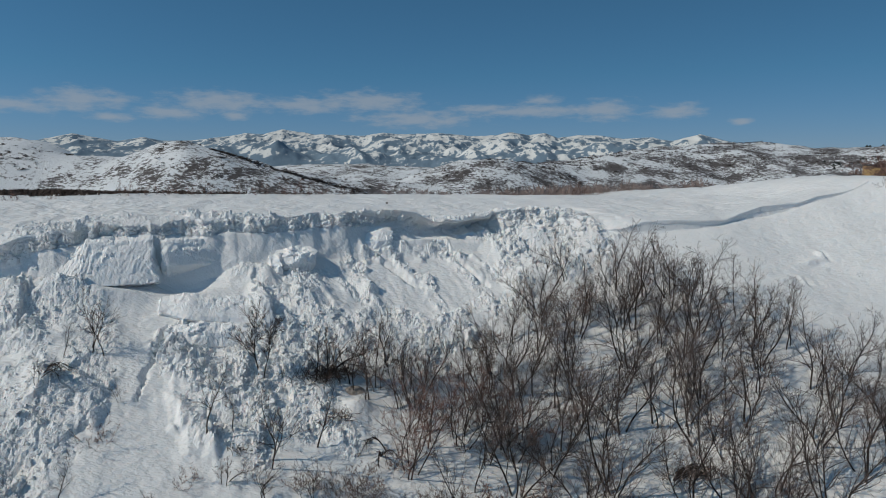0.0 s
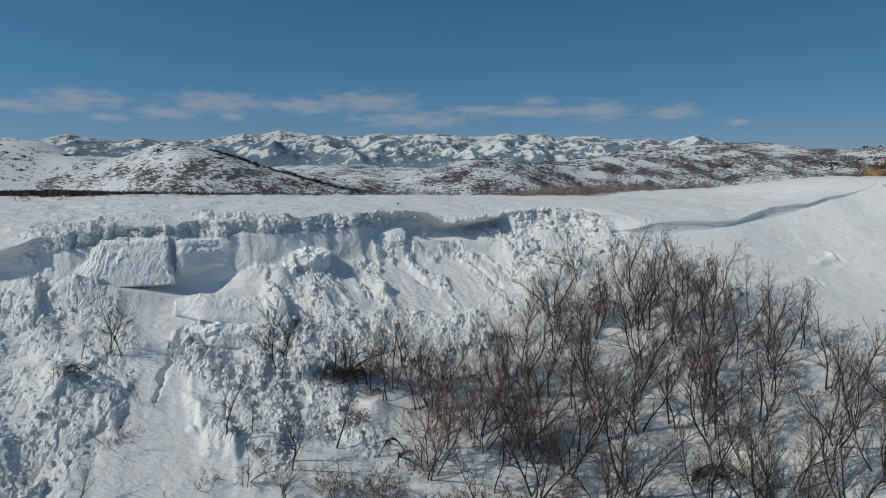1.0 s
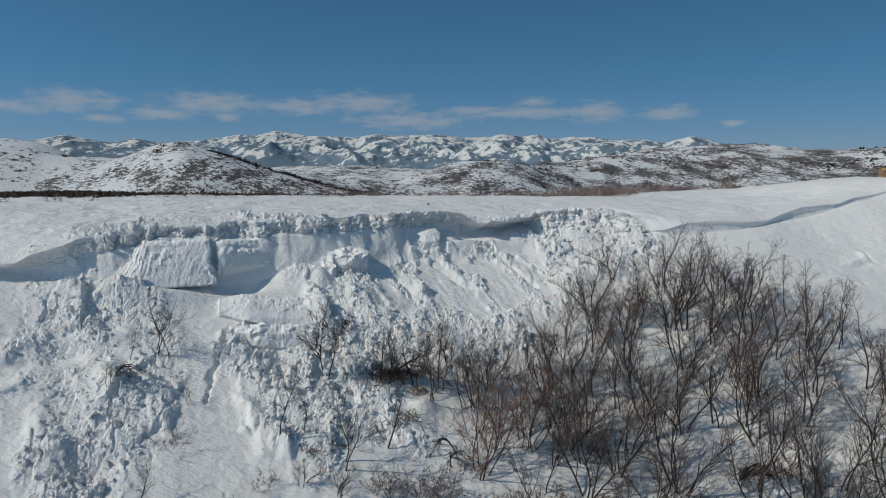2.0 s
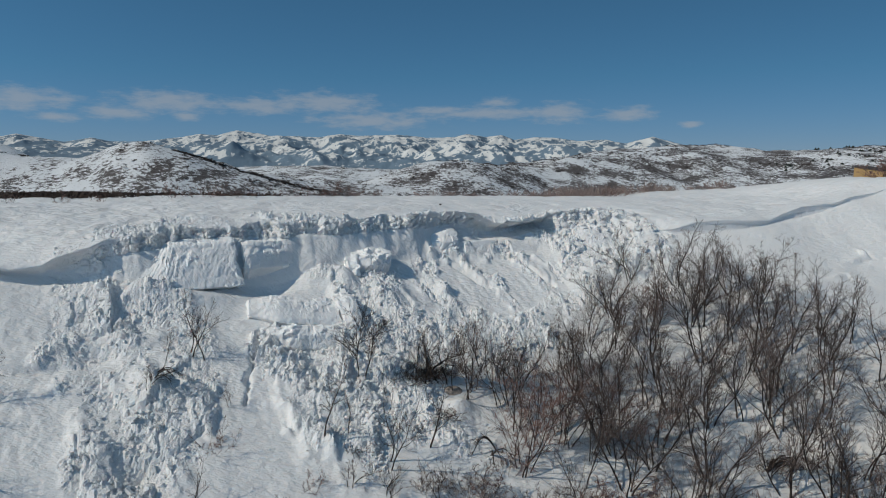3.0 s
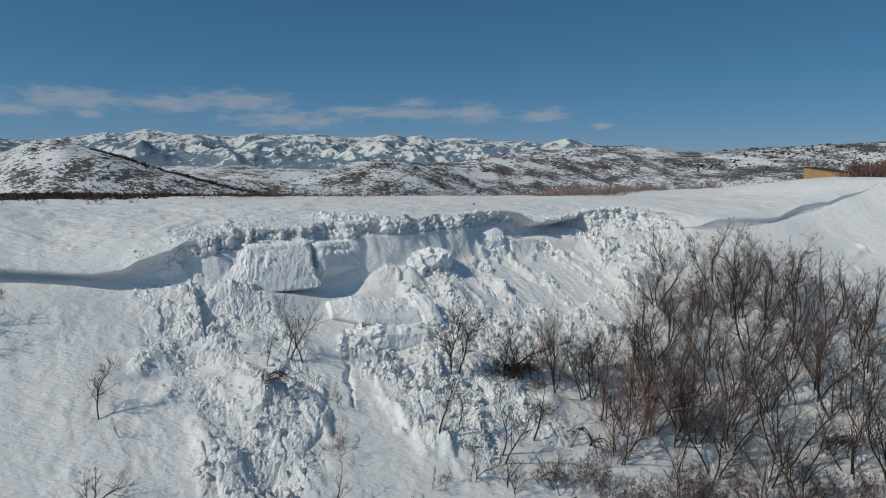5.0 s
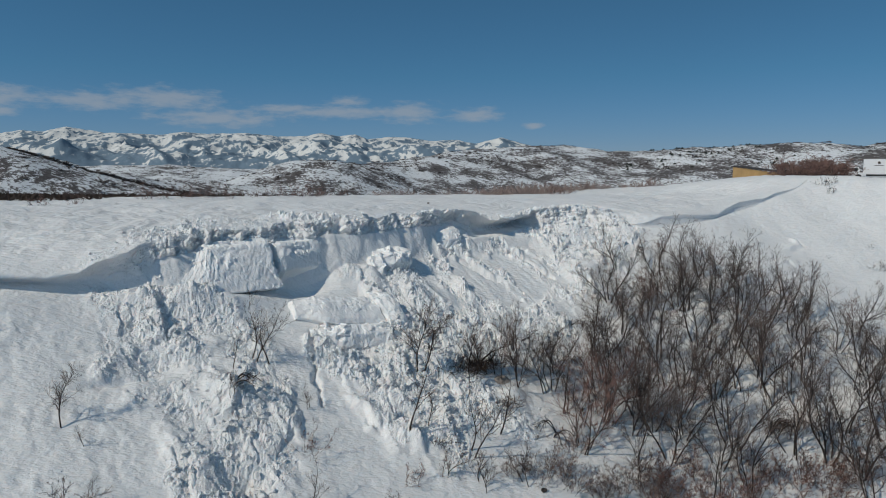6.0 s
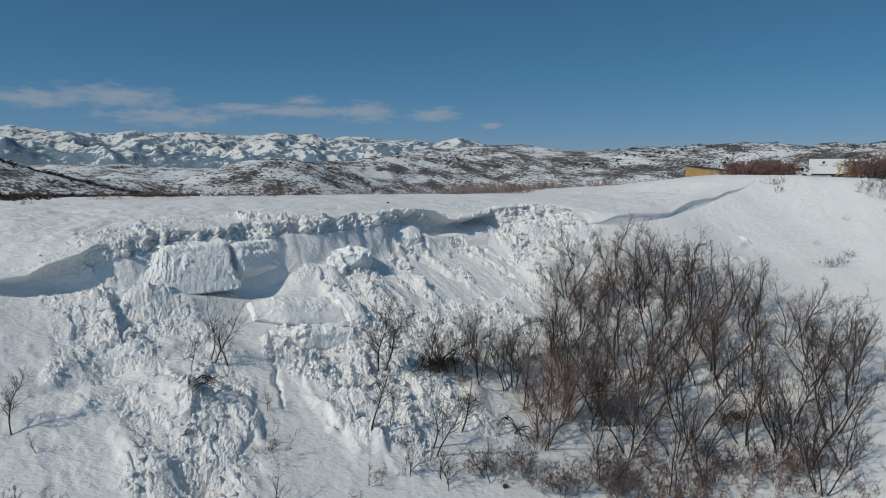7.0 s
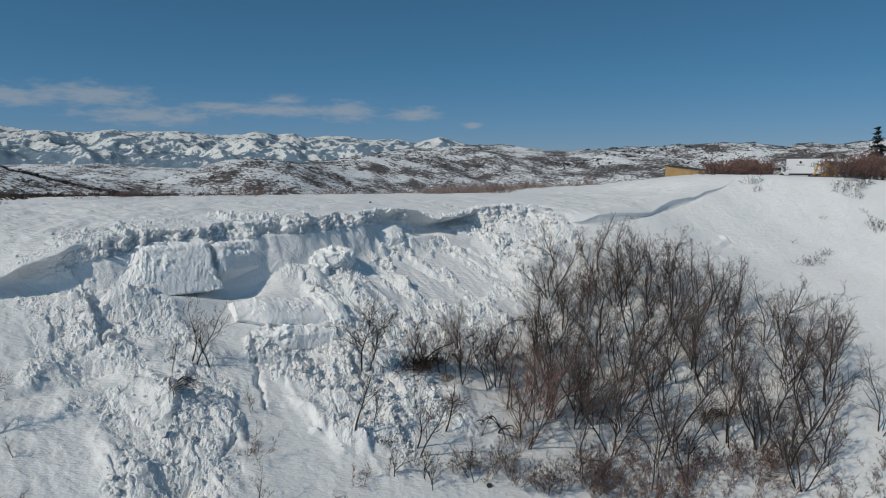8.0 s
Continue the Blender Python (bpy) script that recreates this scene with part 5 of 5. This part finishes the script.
def build_excavator():
    e = site_thing("excavator", 49.3, 117, -40, 18.6, "yellow excavator with a folded boom among bare trees", "excavator")
    for y in (-1.0, 1.0):
        tr = bm_part("track", box_bm(bmesh.new(), -1.7, 1.7, y - 0.28, y + 0.28, 0, 0.75, 0.2), RUBBER, e)
    bm_part("house_body", box_bm(bmesh.new(), -1.9, 0.9, -1.2, 1.2, 0.85, 1.9, 0.12), YELLOW, e)
    bm_part("cab", box_bm(bmesh.new(), -0.1, 1.2, 0.1, 1.15, 0.9, 2.6, 0.1), YELLOW, e)
    bm_part("cab_window", box_bm(bmesh.new(), 0.1, 1.22, 0.2, 1.17, 1.6, 2.4, 0.02), GLASS, e)
    bm_part("boom", arm_box(arm_box(bmesh.new(), (0.8, -0.3, 1.4), (-1.2, -0.3, 3.7), 0.35, 0.5), (-1.1, -0.3, 3.6), (-2.8, -0.3, 3.5), 0.33, 0.45), YELLOW, e)
    bm_part("dipper_arm", arm_box(bmesh.new(), (-2.7, -0.3, 3.7), (-3.6, -0.3, 1.2), 0.3, 0.38), YELLOW, e)
    bm_part("bucket", box_bm(bmesh.new(), -4.1, -3.3, -0.75, 0.15, 0.5, 1.3, 0.15), STEEL, e)
    e.scale = (0.62, 0.62, 0.62)
    bm_part("ram", arm_box(bmesh.new(), (0.3, -0.3, 1.9), (-0.9, -0.3, 3.0), 0.12, 0.12), STEEL, e)


def build_fir(az, dist, z, height):
    x, y = seen_at(az, dist)
    f = new("fir_tree")
    f.matrix_world = pose(x, y, z)
    rr = random.Random(4)
    lines = [limb(rr, Vector((0, 0, -0.3)), Vector((0, 0, 1)), height, 0.16, 0.02, 8, 0.01, 0.02)]
    trunk = new("trunk", mesh_of("trunk", *tubes(lines, 6), BARK))
    trunk.parent = f
    bm = bmesh.new()
    for k in range(420):
        h = rr.uniform(0.12, 1.0)
        reach = (1 - h) * height * 0.27 * rr.uniform(0.4, 1.15) + 0.15
        if int(h * 13) % 3 == 0:
            reach *= 0.45
        a = rr.uniform(0, 6.3)
        p = Vector((math.cos(a) * reach, math.sin(a) * reach, h * height - reach * 0.25))
        s = 0.28 + 0.3 * (1 - h)
        q = [p + Vector((rr.gauss(0, s), rr.gauss(0, s), rr.gauss(0, s * 0.4))) for _ in range(3)]
        q.append(Vector((0, 0, h * height)) * 0.7 + p * 0.3)
        vs = [bm.verts.new(v) for v in q]
        bm.faces.new(vs[:3])
        bm.faces.new((vs[0], vs[1], vs[3]))
    crown = bm_part("crown", bm, FIR, f)
    tagged(f, "tall dark fir tree standing above bare trees", "tree")


build_house()
build_trailer()
build_pickup()
build_excavator()
build_fir(52.0, 150, 18.2, 9.6)


def far_tree(kind, az, dist, height, z, label):
    proto, own = kind
    x, y = seen_at(az, dist)
    s = height / own
    ob = copy_thing(proto, pose(x, y, z, 0, 0, az * 91 % 360))
    ob.scale = (s * 1.6, s * 1.6, s)
    tagged(ob, label, group="bare trees round the building site")


for i in range(30):
    far_tree(FAR[i % 2], 41.2 + 0.145 * i, 98 + (i * 7) % 16, 3.3 + (i * 3 % 5) * 0.22, 18.6, "bushy reddish-brown bare tree behind the snow crest")
for i in range(28):
    far_tree(FAR[i % 2], 49.2 + 0.19 * i, 98 + (i * 11) % 17, 3.4 + (i * 5 % 7) * 0.24, 18.6, "reddish-brown bare tree beside the white trailer")

# low shrubs and twigs on the open snow of the spur
for u, v, h, k in [(51.6, 33.6, 1.1, 0), (52.4, 33.2, 0.9, 1), (53.3, 33.0, 1.2, 0), (55.3, 32.9, 0.9, 1), (53.6, 35.4, 0.5, 0), (62.1, 30.6, 1.5, 1), (62.8, 30.9, 1.2, 0), (58.2, 42.1, 1.0, 0), (57.8, 41.0, 0.9, 1), (59.0, 41.6, 1.1, 0),
                   (48.6, 36.8, 0.35, 0), (64.5, 35.0, 1.6, 1), (64.9, 33.5, 1.1, 0), (59.5, 34.8, 0.5, 1), (63.5, 32.3, 0.6, 0), (66.0, 34.0, 1.9, 0), (67.5, 33.8, 2.2, 1), (66.8, 35.2, 2.0, 0)]:
    put(DARK_SHRUB[k], u, v, h * 1.3, u * 53 % 360, "small dark shrub half buried in smooth snow", 0.1)


# ---------- brush heaps, bent saplings and a stone ----------
def torn_bush(u, v, size, seed, count=90):
    rr = random.Random(seed)
    lines = []
    for _ in range(count):
        p = Vector((rr.gauss(0, 0.7), rr.gauss(0, 0.5), rr.uniform(-0.1, 0.3))) * size
        w = Vector((rr.gauss(0, 1), rr.gauss(0, 1), rr.uniform(-0.1, 1.5)))
        lines.append(limb(rr, p, w, rr.uniform(0.3, 0.9) * size, 0.016, 0.006, 4, 0.3, 0.02))
    x, y = to_xy(u, v)
    ob = new("torn_bush", mesh_of("torn_bush", *tubes(lines, 3), BRUSH))
    ob.matrix_world = pose(x, y, float(ground_z(u, v)))
    return tagged(ob, "tangled heap of dark brown torn branches on the snow", "branches", "heaps of torn branches")


for u, v, s, n in [(7.8, 39.4, 1.25, 330), (8.7, 39.6, 1.1, 260), (9.6, 39.5, 0.9, 110), (8.5, 36.7, 0.7, 110), (26.0, 29.8, 1.0, 130), (27.6, 29.3, 0.9, 110), (3.1, 35.6, 0.6, 70), (20.0, 41.0, 1.0, 110), (16.3, 38.6, 0.8, 100)]:
    torn_bush(u, v, s, int(u * 10), n)


def bent_sapling(u, v, reach, rise, turn, seed, thick=0.045):
    rr = random.Random(seed)
    lines = []
    for k in range(4):
        pts, rad = [], []
        rk, hk, t0 = reach * rr.uniform(0.7, 1.1), rise * rr.uniform(0.6, 1.1), radians(turn + rr.uniform(-35, 35))
        for i in range(11):
            f = i / 10
            pts.append(Vector((math.cos(t0) * rk * f, math.sin(t0) * rk * f, hk * math.sin(math.pi * min(1, f * 1.02)) - 0.05)))
            rad.append(thick * (1 - 0.75 * f))
        lines.append((pts, rad))
        for _ in range(7):
            p, d, r = on_line((pts, rad), rr.uniform(0.3, 0.95))
            lines.append(limb(rr, p, off_axis(rr, d, 0.7), 0.5, 0.014, 0.005, 3, 0.2, 0.02))
    x, y = to_xy(u, v)
    ob = new("bent_sapling", mesh_of("bent_sapling", *tubes(lines, 5), BARK))
    ob.matrix_world = pose(x, y, float(ground_z(u, v)))
    return tagged(ob, "young tree bent down to the snow in an arch", "tree", "bent saplings")


bent_sapling(10.6, 34.6, 1.9, 0.9, 175, 3)
bent_sapling(10.2, 34.4, 1.4, 0.7, 300, 4)
bent_sapling(25.6, 29.7, 3.2, 0.7, 10, 5, 0.08)
bent_sapling(27.6, 29.2, 2.6, 0.5, 200, 8, 0.07)
bent_sapling(-6.2, 40.4, 1.5, 0.5, 10, 6)


def earth_bank(u, v, wide, deep, tall):
    """A low bank of brown earth laid bare under a torn bush."""
    a, r = np.meshgrid(np.linspace(0, 2 * np.pi, 40), np.linspace(0, 1, 14))
    du, dv = wide * r * np.cos(a), deep * r * np.sin(a)
    z = ground_z(u + du, v + dv) + tall * (1 - r ** 2) * (0.8 + 0.9 * fbm(du * 3, dv * 3, 3, 201)) - 0.12 * r
    x, y = to_xy(u + du, v + dv)
    ob = new("earth_bank", mesh_of("earth_bank", np.stack([x, y, z], -1).reshape(-1, 3), grid_faces(*x.shape), EARTH))
    tagged(ob, "bank of bare brown earth dusted with snow under a bush", "earth")


EARTH = flat_material("bare_earth", (0.36, 0.30, 0.25), 0.9, 0.75, 4.0)
earth_bank(9.9, 38.5, 0.75, 0.35, 0.3)


def stone(u, v, size):
    sv, sf = chunk_shape(321)
    x, y = to_xy(u, v)
    ob = new("stone", mesh_of("stone", sv * size, sf, DARK, False))
    ob.matrix_world = pose(x, y, float(ground_z(u, v)) + 0.1 * size)
    tagged(ob, "dark stone lying in smooth snow", "stone")


stone(7.0, 32.0, 0.45)
stone(17.5, 56.5, 0.3)
remove_protos()
